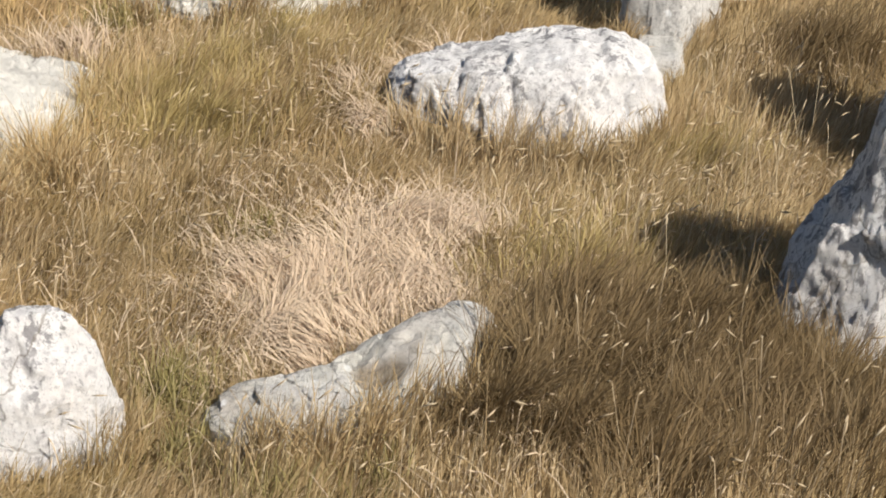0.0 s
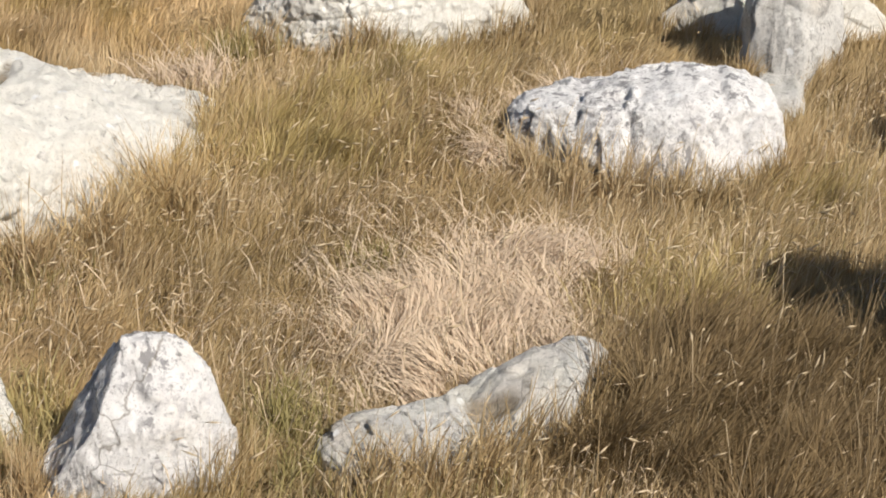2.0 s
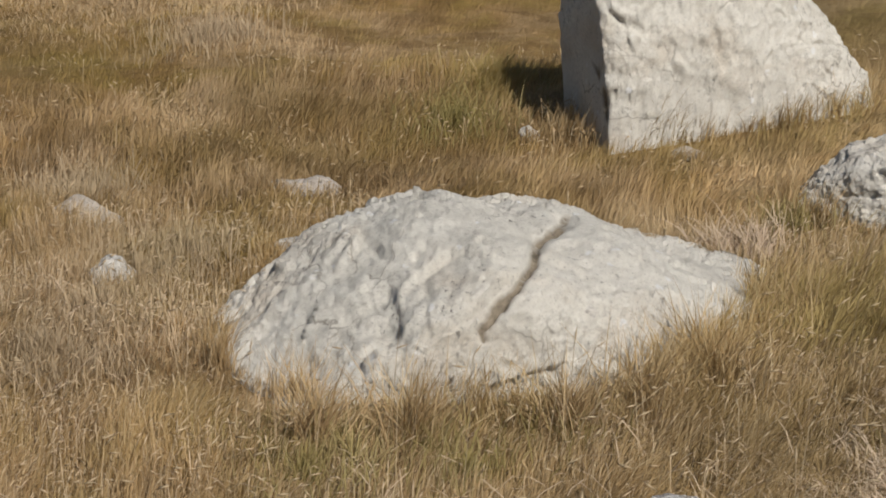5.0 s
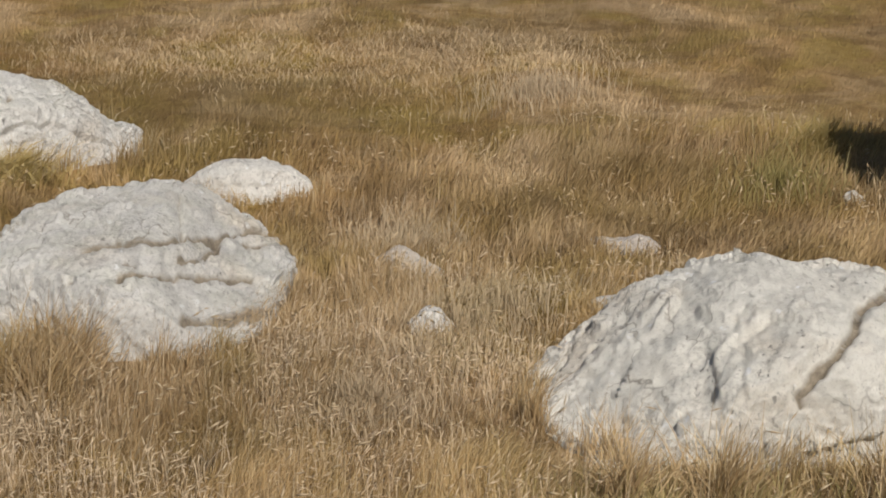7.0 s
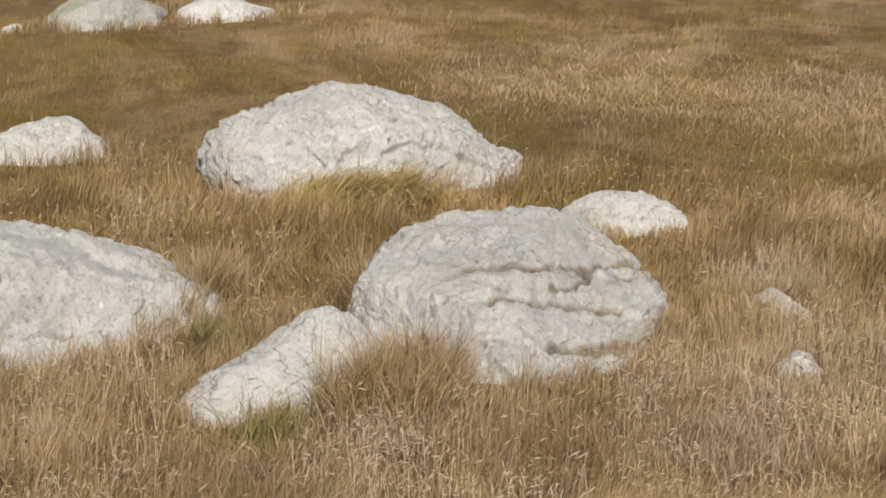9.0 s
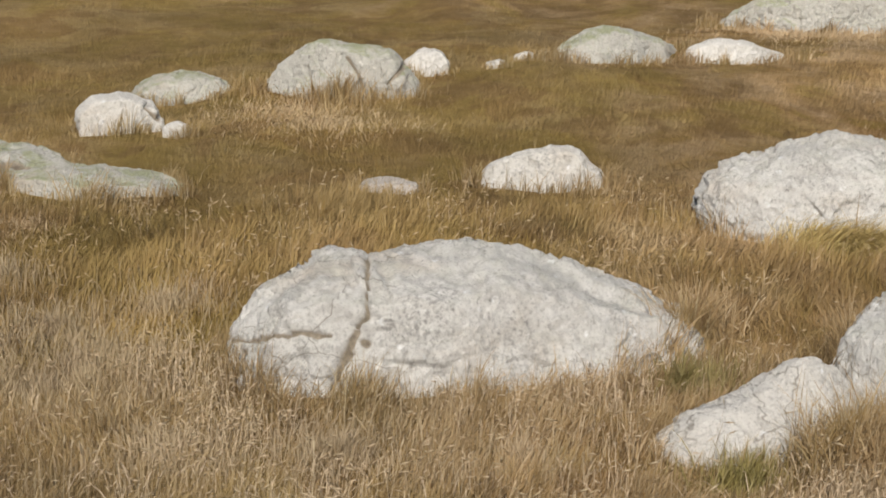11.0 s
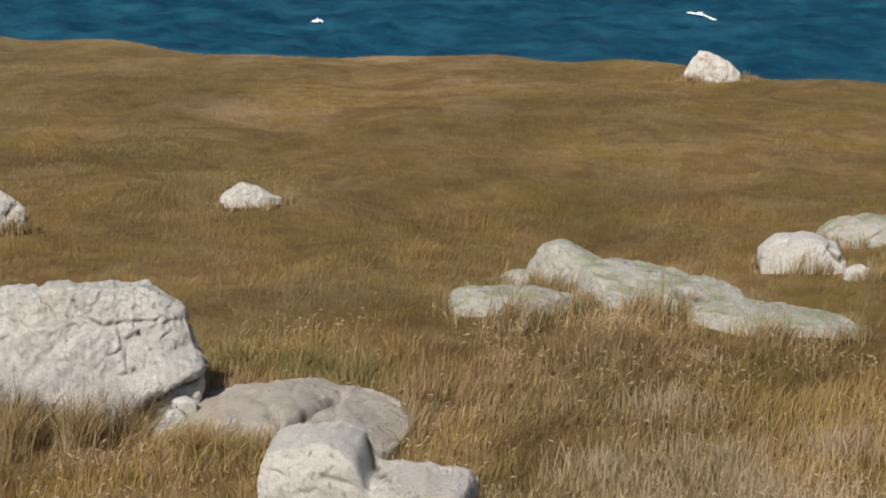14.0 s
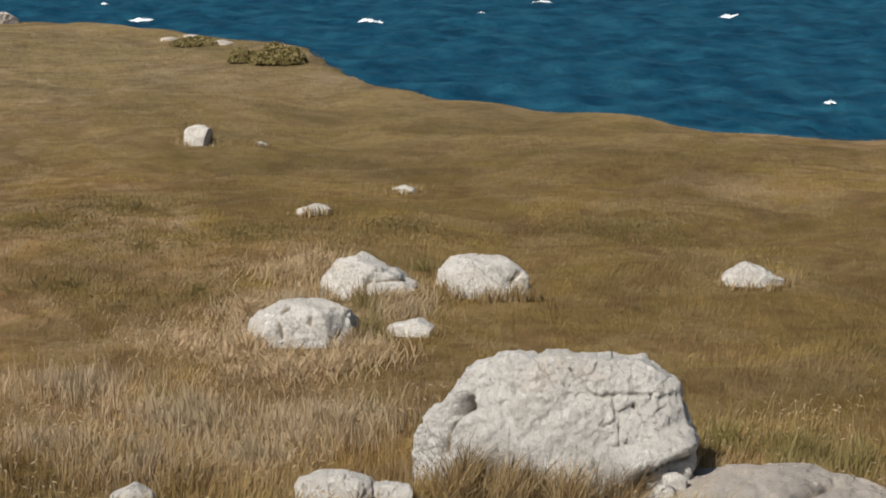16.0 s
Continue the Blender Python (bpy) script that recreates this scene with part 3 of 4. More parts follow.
boulder("stone", "low tan stone barely above the grass", (-12.42, 9.04), (-12.17, 9.40), 0.18,
        (0.06, 0.08, 0.09, 0.09, 0.08, 0.06, 0.06), TAN)
boulder("boulder", "domed limestone boulder with green lichen and a forked crack", (-15.58, 10.36), (-14.59, 11.26), 0.29,
        (0.12, 0.23, 0.32, 0.37, 0.42, 0.43, 0.43, 0.43, 0.42, 0.41, 0.36, 0.23, 0.13), LICHEN, marks=((0.017, 0.036, (0.04, 0.30), (0.14, 0.15), (0.19, -0.02)), (0.017, 0.036, (0.53, 0.22), (0.41, 0.05)), (0.017, 0.024, (-0.33, 0.20), (-0.31, 0.10)),))
boulder("rock", "small tan rock leaning on the domed boulder", (-15.22, 11.56), (-15.00, 11.93), 0.17,
        (0.12, 0.14, 0.19, 0.22, 0.21, 0.20, 0.11), PALE)
boulder("rock", "squarish white limestone rock with a notched end", (-15.34, 8.32), (-15.07, 8.97), 0.22,
        (0.17, 0.23, 0.28, 0.28, 0.28, 0.29, 0.28, 0.26, 0.24, 0.22, 0.11), PALE, blunt=14.0, square=7.0, boxy=0.45, facets=3, lumps=0.5, marks=((0.022, 0.040, (0.23, 0.18), (0.32, 0.09)),))
boulder("stone", "small white stone beside the squarish rock", (-14.73, 8.76), (-14.62, 8.96), 0.10,
        (0.08, 0.10, 0.12, 0.10, 0.09), PALE)
boulder("rock", "low rounded rock with a greenish lichened top", (-16.37, 9.43), (-15.99, 10.23), 0.33,
        (0.04, 0.12, 0.17, 0.19, 0.20, 0.20, 0.21, 0.21, 0.18, 0.14, 0.12), LICHEN)
boulder("rock", "rounded head of limestone at the end of a low outcrop", (-15.91, 6.52), (-15.29, 6.97), 0.24,
        (0.17, 0.22, 0.31, 0.33, 0.34, 0.32, 0.29, 0.26, 0.24, 0.21, 0.19), LICHEN)
boulder("rock", "long low limestone outcrop sloping into the grass", (-15.45, 6.80), (-14.09, 7.51), 0.53,
        (0.22, 0.22, 0.22, 0.20, 0.18, 0.17, 0.17, 0.16, 0.10, 0.07, 0.05), LICHEN, marks=((0.019, 0.030, (0.15, 0.05), (0.39, 0.02)),))
boulder("rock", "flat smooth end of a limestone outcrop in brown grass", (-14.06, 7.06), (-13.31, 8.07), 0.45,
        (0.09, 0.11, 0.13, 0.14, 0.14, 0.14, 0.12, 0.10, 0.08, 0.04, 0.01), LICHEN)
boulder("rock", "low rounded limestone rock lying before the outcrop", (-14.75, 5.45), (-15.07, 6.57), 0.43,
        (0.10, 0.14, 0.18, 0.17, 0.15, 0.14, 0.12, 0.10, 0.08, 0.04, 0.01), LICHEN)
boulder("rock", "small greenish rock between the outcrop stones", (-15.89, 6.27), (-15.85, 6.59), 0.19,
        (0.06, 0.06, 0.08, 0.09, 0.08, 0.08, 0.07), LICHEN)
boulder("rock", "stepped pale limestone block stained brown on its lower half", (-10.80, 2.90), (-10.31, 3.95), 0.34,
        (0.46, 0.52, 0.53, 0.53, 0.54, 0.54, 0.54, 0.54, 0.54, 0.52, 0.34, 0.33, 0.35, 0.34, 0.34, 0.34, 0.33, 0.33, 0.32, 0.30, 0.11), PALE, blunt=18.0, square=12.0, boxy=0.32, facets=2, lumps=0.3, cuts=((0.0, -1.0, 0.12, 0.93),), marks=((0.014, 0.030, (-0.02, 0.52), (0.02, 0.37), (0.11, 0.27)), (0.010, 0.022, (-0.54, 0.33), (-0.45, 0.29)), (0.009, 0.026, (-0.27, 0.29), (-0.15, 0.26), (0.01, 0.23)), (0.009, 0.026, (-0.15, 0.19), (-0.12, 0.10)), (0.010, 0.024, (-0.41, 0.20), (-0.31, 0.22)), (0.030, 0.020, (0.39, 0.05), (0.56, 0.16)),))
boulder("boulder", "low tan limestone slab lying below the big boulder", (-12.88, 2.68), (-12.05, 4.15), 0.67,
        (0.01, 0.03, 0.05, 0.08, 0.12, 0.15, 0.17, 0.18, 0.14, 0.13, 0.11, 0.06, 0.01), TAN, boxy=0.6, square=3.5, lumps=0.5, facets=6, marks=((0.018, 0.080, (0.04, -0.03), (0.14, 0.03), (0.21, 0.08), (0.42, 0.17)), (0.025, 0.024, (-0.07, 0.16), (0.04, -0.02)),))
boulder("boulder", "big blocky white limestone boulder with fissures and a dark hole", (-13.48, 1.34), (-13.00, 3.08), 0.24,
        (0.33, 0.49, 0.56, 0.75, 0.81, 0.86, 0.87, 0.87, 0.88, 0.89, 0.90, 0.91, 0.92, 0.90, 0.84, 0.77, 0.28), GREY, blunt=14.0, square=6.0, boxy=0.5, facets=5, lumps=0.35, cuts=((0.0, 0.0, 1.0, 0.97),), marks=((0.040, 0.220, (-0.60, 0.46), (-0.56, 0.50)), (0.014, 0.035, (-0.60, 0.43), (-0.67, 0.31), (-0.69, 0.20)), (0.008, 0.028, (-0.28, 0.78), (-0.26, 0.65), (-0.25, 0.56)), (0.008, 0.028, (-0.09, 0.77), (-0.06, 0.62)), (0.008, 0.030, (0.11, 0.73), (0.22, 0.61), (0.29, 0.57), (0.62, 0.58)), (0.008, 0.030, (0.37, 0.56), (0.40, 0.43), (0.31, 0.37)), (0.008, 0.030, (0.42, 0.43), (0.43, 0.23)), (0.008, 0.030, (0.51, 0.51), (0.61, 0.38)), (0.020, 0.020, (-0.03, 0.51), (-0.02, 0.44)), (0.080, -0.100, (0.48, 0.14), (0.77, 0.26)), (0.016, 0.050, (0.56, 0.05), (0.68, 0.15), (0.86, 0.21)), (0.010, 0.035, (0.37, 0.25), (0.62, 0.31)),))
boulder("stone", "small white stone at the foot of the big boulder", (-13.03, 2.84), (-12.95, 3.02), 0.08,
        (0.03, 0.05, 0.07, 0.06, 0.05), PALE)
boulder("rock", "lone white limestone rock near the cliff edge", (-25.66, 12.71), (-25.35, 13.42), 0.09,
        (0.17, 0.28, 0.40, 0.38, 0.36, 0.31, 0.25, 0.18, 0.16), PALE)
boulder("rock", "small white rock alone in the brown grass", (-19.38, 4.81), (-19.35, 5.40), 0.22,
        (0.10, 0.12, 0.16, 0.20, 0.17, 0.14, 0.10, 0.05, 0.04), PALE)
boulder("rock", "squat white limestone rock with a shaded end", (-18.89, 2.19), (-19.18, 2.94), 0.36,
        (0.28, 0.30, 0.33, 0.34, 0.34, 0.33, 0.33, 0.31, 0.25, 0.10, 0.01), PALE, blunt=8.0, square=6.0, boxy=0.6, facets=4, cuts=((0.9, -0.4, 0.0, 0.72),), marks=((0.019, 0.030, (0.21, 0.10), (0.28, 0.20)),))
boulder("rock", "white limestone rock with a dark hole, above grass tufts", (-18.99, 1.04), (-18.78, 1.89), 0.41,
        (0.16, 0.21, 0.29, 0.30, 0.32, 0.29, 0.25, 0.20, 0.16, 0.10, 0.08), PALE, marks=((0.022, 0.072, (-0.02, 0.08), (0.03, 0.10)), (0.017, 0.048, (-0.03, 0.05), (-0.02, -0.05)), (0.017, 0.030, (0.08, 0.09), (0.33, 0.10)),))
boulder("rock", "pale limestone rock with thin cracks on a grassy mound", (-17.17, 0.41), (-17.74, 1.24), 0.43,
        (0.11, 0.19, 0.27, 0.31, 0.32, 0.31, 0.30, 0.30, 0.26, 0.21, 0.18), PALE, marks=((0.017, 0.036, (-0.22, 0.14), (-0.20, 0.00)), (0.017, 0.030, (-0.19, 0.21), (-0.13, 0.26)), (0.017, 0.030, (0.04, 0.12), (0.05, 0.19)),))
boulder("stone", "low white stone on the grassy mound", (-17.44, 1.50), (-17.30, 1.88), 0.17,
        (0.07, 0.08, 0.09, 0.11, 0.13, 0.10, 0.08), PALE)
boulder("rock", "distant white rock with a dark hollow side", (-29.50, -0.26), (-29.43, 0.20), 0.11,
        (0.20, 0.24, 0.27, 0.27, 0.25, 0.22, 0.17), PALE, blunt=10.0, square=7.0, boxy=0.5, facets=3, cuts=((0.93, -0.30, -0.22, 0.30),))
boulder("stone", "tiny distant white stone", (-29.40, 0.69), (-29.46, 0.88), 0.06,
        (0.05, 0.06, 0.07, 0.05, 0.04), PALE)
boulder("stone", "small distant white stone in flat brown grass", (-25.32, 2.23), (-25.17, 2.48), 0.12,
        (0.05, 0.07, 0.09, 0.07, 0.06), PALE)
boulder("stone", "small distant pale stone ringed by grass", (-23.26, 1.02), (-23.07, 1.35), 0.17,
        (0.05, 0.07, 0.11, 0.10, 0.08), PALE)
boulder("stone", "pale stone poking out of brown grass", (-13.10, -0.61), (-13.04, -0.32), 0.16,
        (0.08, 0.08, 0.11, 0.14, 0.12, 0.09, 0.08), PALE)
boulder("rock", "low pale rock before the big boulder", (-12.94, 0.54), (-12.86, 1.03), 0.15,
        (0.16, 0.19, 0.22, 0.22, 0.21, 0.19, 0.17), PALE, blunt=9.0, square=5.0, boxy=0.55, facets=5)
boulder("stone", "flat pale stone beside the big boulder", (-12.89, 0.99), (-12.88, 1.27), 0.10,
        (0.14, 0.14, 0.14, 0.15, 0.14, 0.13, 0.13), PALE, blunt=9.0, square=5.0, boxy=0.5, facets=4)
boulder("rock", "distant pink-white rock on the headland edge", (-49.48, -5.01), (-50.10, -4.16), 0.19,
        (0.24, 0.24, 0.25, 0.26, 0.25, 0.17, 0.11), TAN)
boulder("rock", "low rounded greenish rock in the far grass", (-14.59, 12.90), (-14.47, 14.30), 0.32,
        (0.12, 0.21, 0.27, 0.30, 0.27, 0.23, 0.17, 0.10, 0.06), LICHEN)
boulder("rock", "low white rock with a tapering end in far grass", (-14.19, 14.10), (-13.85, 15.12), 0.22,
        (0.15, 0.17, 0.21, 0.21, 0.18, 0.16, 0.11, 0.06, 0.04), PALE)
boulder("stone", "small stone in far grass", (-14.85, 12.24), (-14.61, 12.27), 0.07,
        (0.04, 0.05, 0.07, 0.08, 0.06), PALE)
boulder("stone", "small pale stone in far grass", (-14.93, 12.64), (-14.76, 12.74), 0.11,
        (0.05, 0.06, 0.08, 0.07, 0.06), PALE)
boulder("boulder", "long grey-green boulder banked with pale straw", (-15.95, 16.31), (-14.34, 17.58), 0.43,
        (0.08, 0.19, 0.31, 0.38, 0.43, 0.44, 0.45, 0.42, 0.36, 0.30, 0.28), LICHEN)
boulder("boulder", "tall rough limestone boulder shading the grass beside it", (2.43, 9.45), (3.41, 9.19), 0.51,
        (0.23, 1.57, 1.60, 1.63, 1.67, 1.57, 1.39, 1.20, 0.92, 0.48, 0.32), PITTED, blunt=8.0)
boulder("stone", "small pale stone on the headland", (-46.11, -0.86), (-45.98, -0.47), 0.15,
        (0.05, 0.06, 0.08, 0.05, 0.04), TAN)
boulder("stone", "small tan stone on the headland", (-46.51, -0.39), (-46.31, -0.09), 0.17,
        (0.04, 0.05, 0.06, 0.05, 0.04), TAN)
boulder("stone", "small pale stone among headland scrub", (-45.01, 0.17), (-44.80, 0.61), 0.27,
        (0.05, 0.07, 0.09, 0.06, 0.04), TAN)
boulder("stone", "tiny pinkish stone among bleached stems", (-4.55, 8.93), (-4.48, 8.98), 0.03,
        (0.03, 0.04, 0.06, 0.03, 0.02), TAN)
boulder("stone", "fist-sized white stone lying on the split boulder", (-2.202, 9.044), (-2.128, 9.062), 0.032, (0.03, 0.05, 0.055, 0.05, 0.03), PALE, facets=3, lift=0.122)
boulder("stone", "small white stone lying on the split boulder", (-2.395, 8.974), (-2.333, 8.990), 0.026, (0.02, 0.03, 0.035, 0.03, 0.02), PALE, facets=3, lift=0.345)
boulder("stone", "flat white stone leaning against the big boulder", (-12.665, 2.755), (-12.635, 2.885), 0.05, (0.03, 0.045, 0.05, 0.045, 0.02), PALE, facets=5, square=5.0, lift=0.085)
boulder("stone", "flat white stone wedged under the big boulder", (-12.77, 2.83), (-12.735, 2.985), 0.05, (0.035, 0.045, 0.05, 0.04, 0.02), PALE, facets=5, square=5.0, lift=0.125)


# ---- grass ----
rng = np.random.default_rng(7)


def outside_rocks(x, y, shrink=0.86):
    keep = np.ones(len(x), bool)
    for cx, cy, ax, ay, hl, hd, tall in FOOTPRINTS:
        dx, dy = x - cx, y - cy
        inner = shrink * (0.84 if tall > 0.4 else 1.0)
        u, v = (dx * ax + dy * ay) / (hl * inner), (-dx * ay + dy * ax) / (hd * inner)
        keep &= u ** 2 + v ** 2 > 1
    return keep


def rock_distance(x, y):
    """Metres, roughly, from the nearest sizeable rock's foot."""
    best = np.full(len(x), 9.0)
    for cx, cy, ax, ay, hl, hd, tall in FOOTPRINTS:
        if hl < 0.25:
            continue
        dx, dy = x - cx, y - cy
        u, v = (dx * ax + dy * ay) / hl, (-dx * ay + dy * ax) / hd
        q = np.sqrt(u ** 2 + v ** 2)
        best = np.minimum(best, (q - 1) * min(hl, hd))
    return best


# the meadow's hither rim, where the knoll's bare brow begins, by the angle to the left of north
BROW_AZ, BROW_R = (-15, 5, 20, 33, 47, 60, 75, 99), (6.0, 6.0, 6.8, 7.5, 8.1, 8.9, 10.0, 11.0)


def scatter(count, r0, r1, az0=-15.0, az1=99.0):
    r = np.sqrt(rng.uniform(r0 ** 2, r1 ** 2, count))
    a = np.radians(rng.uniform(az0, az1, count))
    x, y = -np.sin(a) * r, np.cos(a) * r
    keep = (r > np.interp(np.degrees(a), BROW_AZ, BROW_R)) & (r < land_edge(x, y) + 1.0)
    x, y = x[keep], y[keep]
    keep = outside_rocks(x, y)
    return x[keep], y[keep]


def blades(name, x, y, height, width, lean, lean_dir, material, label, segments=2):
    """One mesh of curved tapering blades with their feet at x, y."""
    n = len(x)
    z = ground_z(x, y) - 0.01
    turn = rng.uniform(0, math.tau, n)
    wx, wy = np.cos(turn) * width / 2, np.sin(turn) * width / 2
    dx, dy = np.cos(lean_dir), np.sin(lean_dir)
    rows = []
    for k in range(segments):
        f = k / segments
        bend = lean * height * f ** 1.7
        up = height * f * np.sqrt(np.clip(1 - (lean * 0.75 * f) ** 2, 0.05, 1))
        taper = 1 - 0.35 * f
        px, py, pz = x + dx * bend, y + dy * bend, z + up
        rows += [np.stack([px - wx * taper, py - wy * taper, pz], -1), np.stack([px + wx * taper, py + wy * taper, pz], -1)]
    bend, up = lean * height, height * np.sqrt(np.clip(1 - (lean * 0.75) ** 2, 0.05, 1))
    rows.append(np.stack([x + dx * bend, y + dy * bend, z + up], -1))
    per = 2 * segments + 1
    v = np.stack(rows, 1).reshape(-1, 3)
    base = np.arange(n)[:, None] * per
    flat_f, sizes = [], []
    pattern = []
    for k in range(segments - 1):
        pattern += [2 * k, 2 * k + 1, 2 * k + 3, 2 * k + 2]
        sizes.append(4)
    pattern += [2 * segments - 2, 2 * segments - 1, 2 * segments]
    sizes.append(3)
    idx = (base + np.array(pattern)).ravel()
    ob = mesh_object(name, v, idx, np.tile(sizes, n), material)
    return tagged(ob, label, "grass", kind="stuff")


# patches where the grass stands or lies otherwise: kind, then places and radii
SPOTS = []


def spots(kind, *places):
    SPOTS.extend((x, y, r, kind) for x, y, r in places)


spots("flat", (-0.45, 10.35, 0.16), (-0.22, 10.62, 0.16), (0.02, 10.78, 0.16), (0.28, 10.84, 0.16), (0.55, 10.88, 0.16), (0.80, 10.90, 0.14), (-1.95, 11.05, 0.22), (-2.15, 11.0, 0.18))
spots("flat", (0.08, 8.64, 0.35), (0.00, 7.70, 0.20), (-0.07, 8.26, 0.40), (-0.23, 8.76, 0.50), (-0.20, 7.50, 0.20), (-0.31, 9.83, 0.25), (-0.32, 7.82, 0.40), (-0.42, 7.54, 0.30), (-0.45, 7.35, 0.20), (-0.54, 8.10, 0.80), (-0.70, 7.74, 0.30), (-0.65, 7.15, 0.20))
spots("stems", (-6.84, 14.57, 0.60), (-4.88, 9.95, 0.50), (-5.00, 9.52, 0.60), (-4.85, 9.03, 0.70), (-5.92, 10.77, 0.40), (-6.06, 11.02, 0.50), (-4.84, 8.35, 0.50), (-4.89, 8.29, 0.50), (-6.24, 7.58, 0.50), (-7.17, 8.18, 0.20), (-7.54, 6.47, 0.50), (-8.26, 5.88, 0.60), (-10.76, 6.42, 0.50), (-8.71, 5.17, 0.60), (-10.15, 5.58, 0.70), (-9.85, 5.33, 0.70))
spots("stems", (-10.71, 5.63, 0.50), (-11.79, 5.78, 0.40), (-10.07, 4.84, 0.70), (-10.71, 4.90, 0.50), (-18.12, 1.68, 0.40), (-18.89, 1.40, 0.40), (-17.24, 1.14, 0.40), (-14.70, 0.93, 0.60), (-14.85, 0.78, 0.70), (-18.52, 0.77, 0.40), (-14.15, 0.32, 0.60), (-17.48, 0.36, 0.50), (-14.93, -0.14, 0.70), (-15.42, -0.27, 0.60), (-13.93, -0.43, 0.60), (-16.17, -1.04, 0.60), (-14.55, -1.10, 0.60))
spots("green", (-6.80, 7.35, 0.18), (-6.72, 7.05, 0.18), (-13.55, 3.85, 0.30))
spots("green", (-0.95, 6.72, 0.22), (-1.9, 6.95, 0.2), (-2.0, 6.75, 0.18), (-0.6, 6.48, 0.25), (-0.2, 6.55, 0.2), (-1.05, 7.3, 0.2), (-3.2, 7.5, 0.3), (-2.6, 7.85, 0.3))
spots("green", (-0.79, 8.66, 0.15), (-0.89, 8.61, 0.20), (-1.01, 7.13, 0.30), (-1.88, 11.58, 0.35), (-2.29, 8.33, 0.30), (-2.06, 7.19, 0.25), (-4.35, 12.91, 0.50), (-2.82, 8.04, 0.30), (-3.07, 7.73, 0.30), (-3.18, 7.89, 0.40), (-3.45, 7.70, 0.30), (-6.75, 7.26, 0.25), (-6.65, 7.15, 0.30), (-7.80, 8.05, 0.25), (-7.84, 7.86, 0.30), (-13.44, 4.25, 0.50), (-13.75, 4.01, 0.50), (-13.90, 3.46, 0.40), (-19.88, 2.03, 0.20), (-17.37, 1.33, 0.35))
spots("green", (-18.20, 1.35, 0.30))
spots("lodged", (-9.02, 10.92, 0.35), (-9.23, 10.77, 0.40), (-9.38, 10.87, 0.40), (-9.39, 10.59, 0.30), (-11.95, 3.07, 0.40), (-11.98, 2.86, 0.25), (-12.28, 2.69, 0.25))
spots("pale", (-8.3, 15.2, 1.2), (-9.6, 14.9, 1.1), (-7.2, 15.4, 1.0), (-10.6, 14.3, 1.0))
spots("pale", (-5.65, 10.67, 0.50), (-14.87, 16.70, 1.30), (-14.31, 10.12, 0.80), (-14.91, 10.13, 0.80), (-12.82, 6.57, 0.50), (-14.12, 6.53, 0.60), (-13.46, 5.37, 0.40), (-13.03, 5.12, 0.60), (-11.74, 2.58, 0.30), (-12.31, 2.19, 0.30), (-18.17, 1.49, 0.40), (-17.27, 0.91, 0.35), (-18.91, 0.99, 0.40), (-16.59, 0.69, 0.50), (-16.75, 0.52, 0.70), (-18.10, 0.42, 0.40), (-16.74, 0.16, 0.60), (-17.54, -0.15, 0.80))
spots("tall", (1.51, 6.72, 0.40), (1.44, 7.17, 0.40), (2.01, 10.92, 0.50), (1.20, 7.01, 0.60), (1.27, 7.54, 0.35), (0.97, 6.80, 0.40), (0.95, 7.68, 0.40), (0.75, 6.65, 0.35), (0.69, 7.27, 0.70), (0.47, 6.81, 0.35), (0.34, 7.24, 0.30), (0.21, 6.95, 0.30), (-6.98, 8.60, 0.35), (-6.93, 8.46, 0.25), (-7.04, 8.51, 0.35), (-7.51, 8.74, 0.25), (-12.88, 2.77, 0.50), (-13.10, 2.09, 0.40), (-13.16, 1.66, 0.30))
spots("umber", (-1.54, 8.34, 0.35), (-1.16, 8.23, 0.35), (-1.03, 8.62, 0.35), (-1.79, 8.89, 0.35), (0.17, 8.46, 0.35))
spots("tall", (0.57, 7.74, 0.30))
spots("umber", (-1.99, 9.85, 0.35), (-1.46, 10.02, 0.4), (-1.18, 9.09, 0.35), (-1.40, 8.63, 0.3), (-1.32, 10.57, 0.4), (-1.12, 10.08, 0.4), (-0.79, 9.67, 0.4), (-0.54, 10.01, 0.3), (-0.75, 10.81, 0.35), (-1.05, 10.76, 0.4), (-0.36, 9.31, 0.35), (-5.52, 11.78, 0.6), (-4.96, 11.81, 0.6), (-4.99, 12.78, 0.6), (-5.64, 12.90, 0.6))
spots("olive", (1.22, 9.57, 0.40), (0.59, 8.31, 0.60), (-0.88, 11.04, 0.50), (-0.95, 11.36, 0.40), (-1.17, 10.55, 0.60), (-1.17, 9.82, 0.50), (-1.37, 9.81, 0.60), (-2.01, 14.00, 0.40), (-1.47, 10.07, 0.60), (-2.52, 13.70, 0.50), (-1.92, 9.51, 0.50), (-4.35, 13.77, 0.50))
spots("tuft", (0.96, 9.65, 0.16), (0.89, 9.46, 0.16), (0.70, 9.45, 0.16), (0.54, 9.55, 0.18), (0.49, 9.48, 0.16), (0.27, 9.54, 0.16), (0.17, 7.60, 0.14), (0.13, 7.35, 0.18), (0.11, 7.03, 0.20), (0.08, 7.28, 0.14), (0.06, 9.53, 0.16), (0.06, 9.60, 0.16), (-0.02, 7.18, 0.20), (-0.09, 7.01, 0.14), (-0.10, 6.77, 0.18), (-0.16, 9.72, 0.16), (-0.25, 6.79, 0.14), (-0.27, 6.91, 0.20), (-0.40, 6.67, 0.14), (-0.47, 6.84, 0.20))
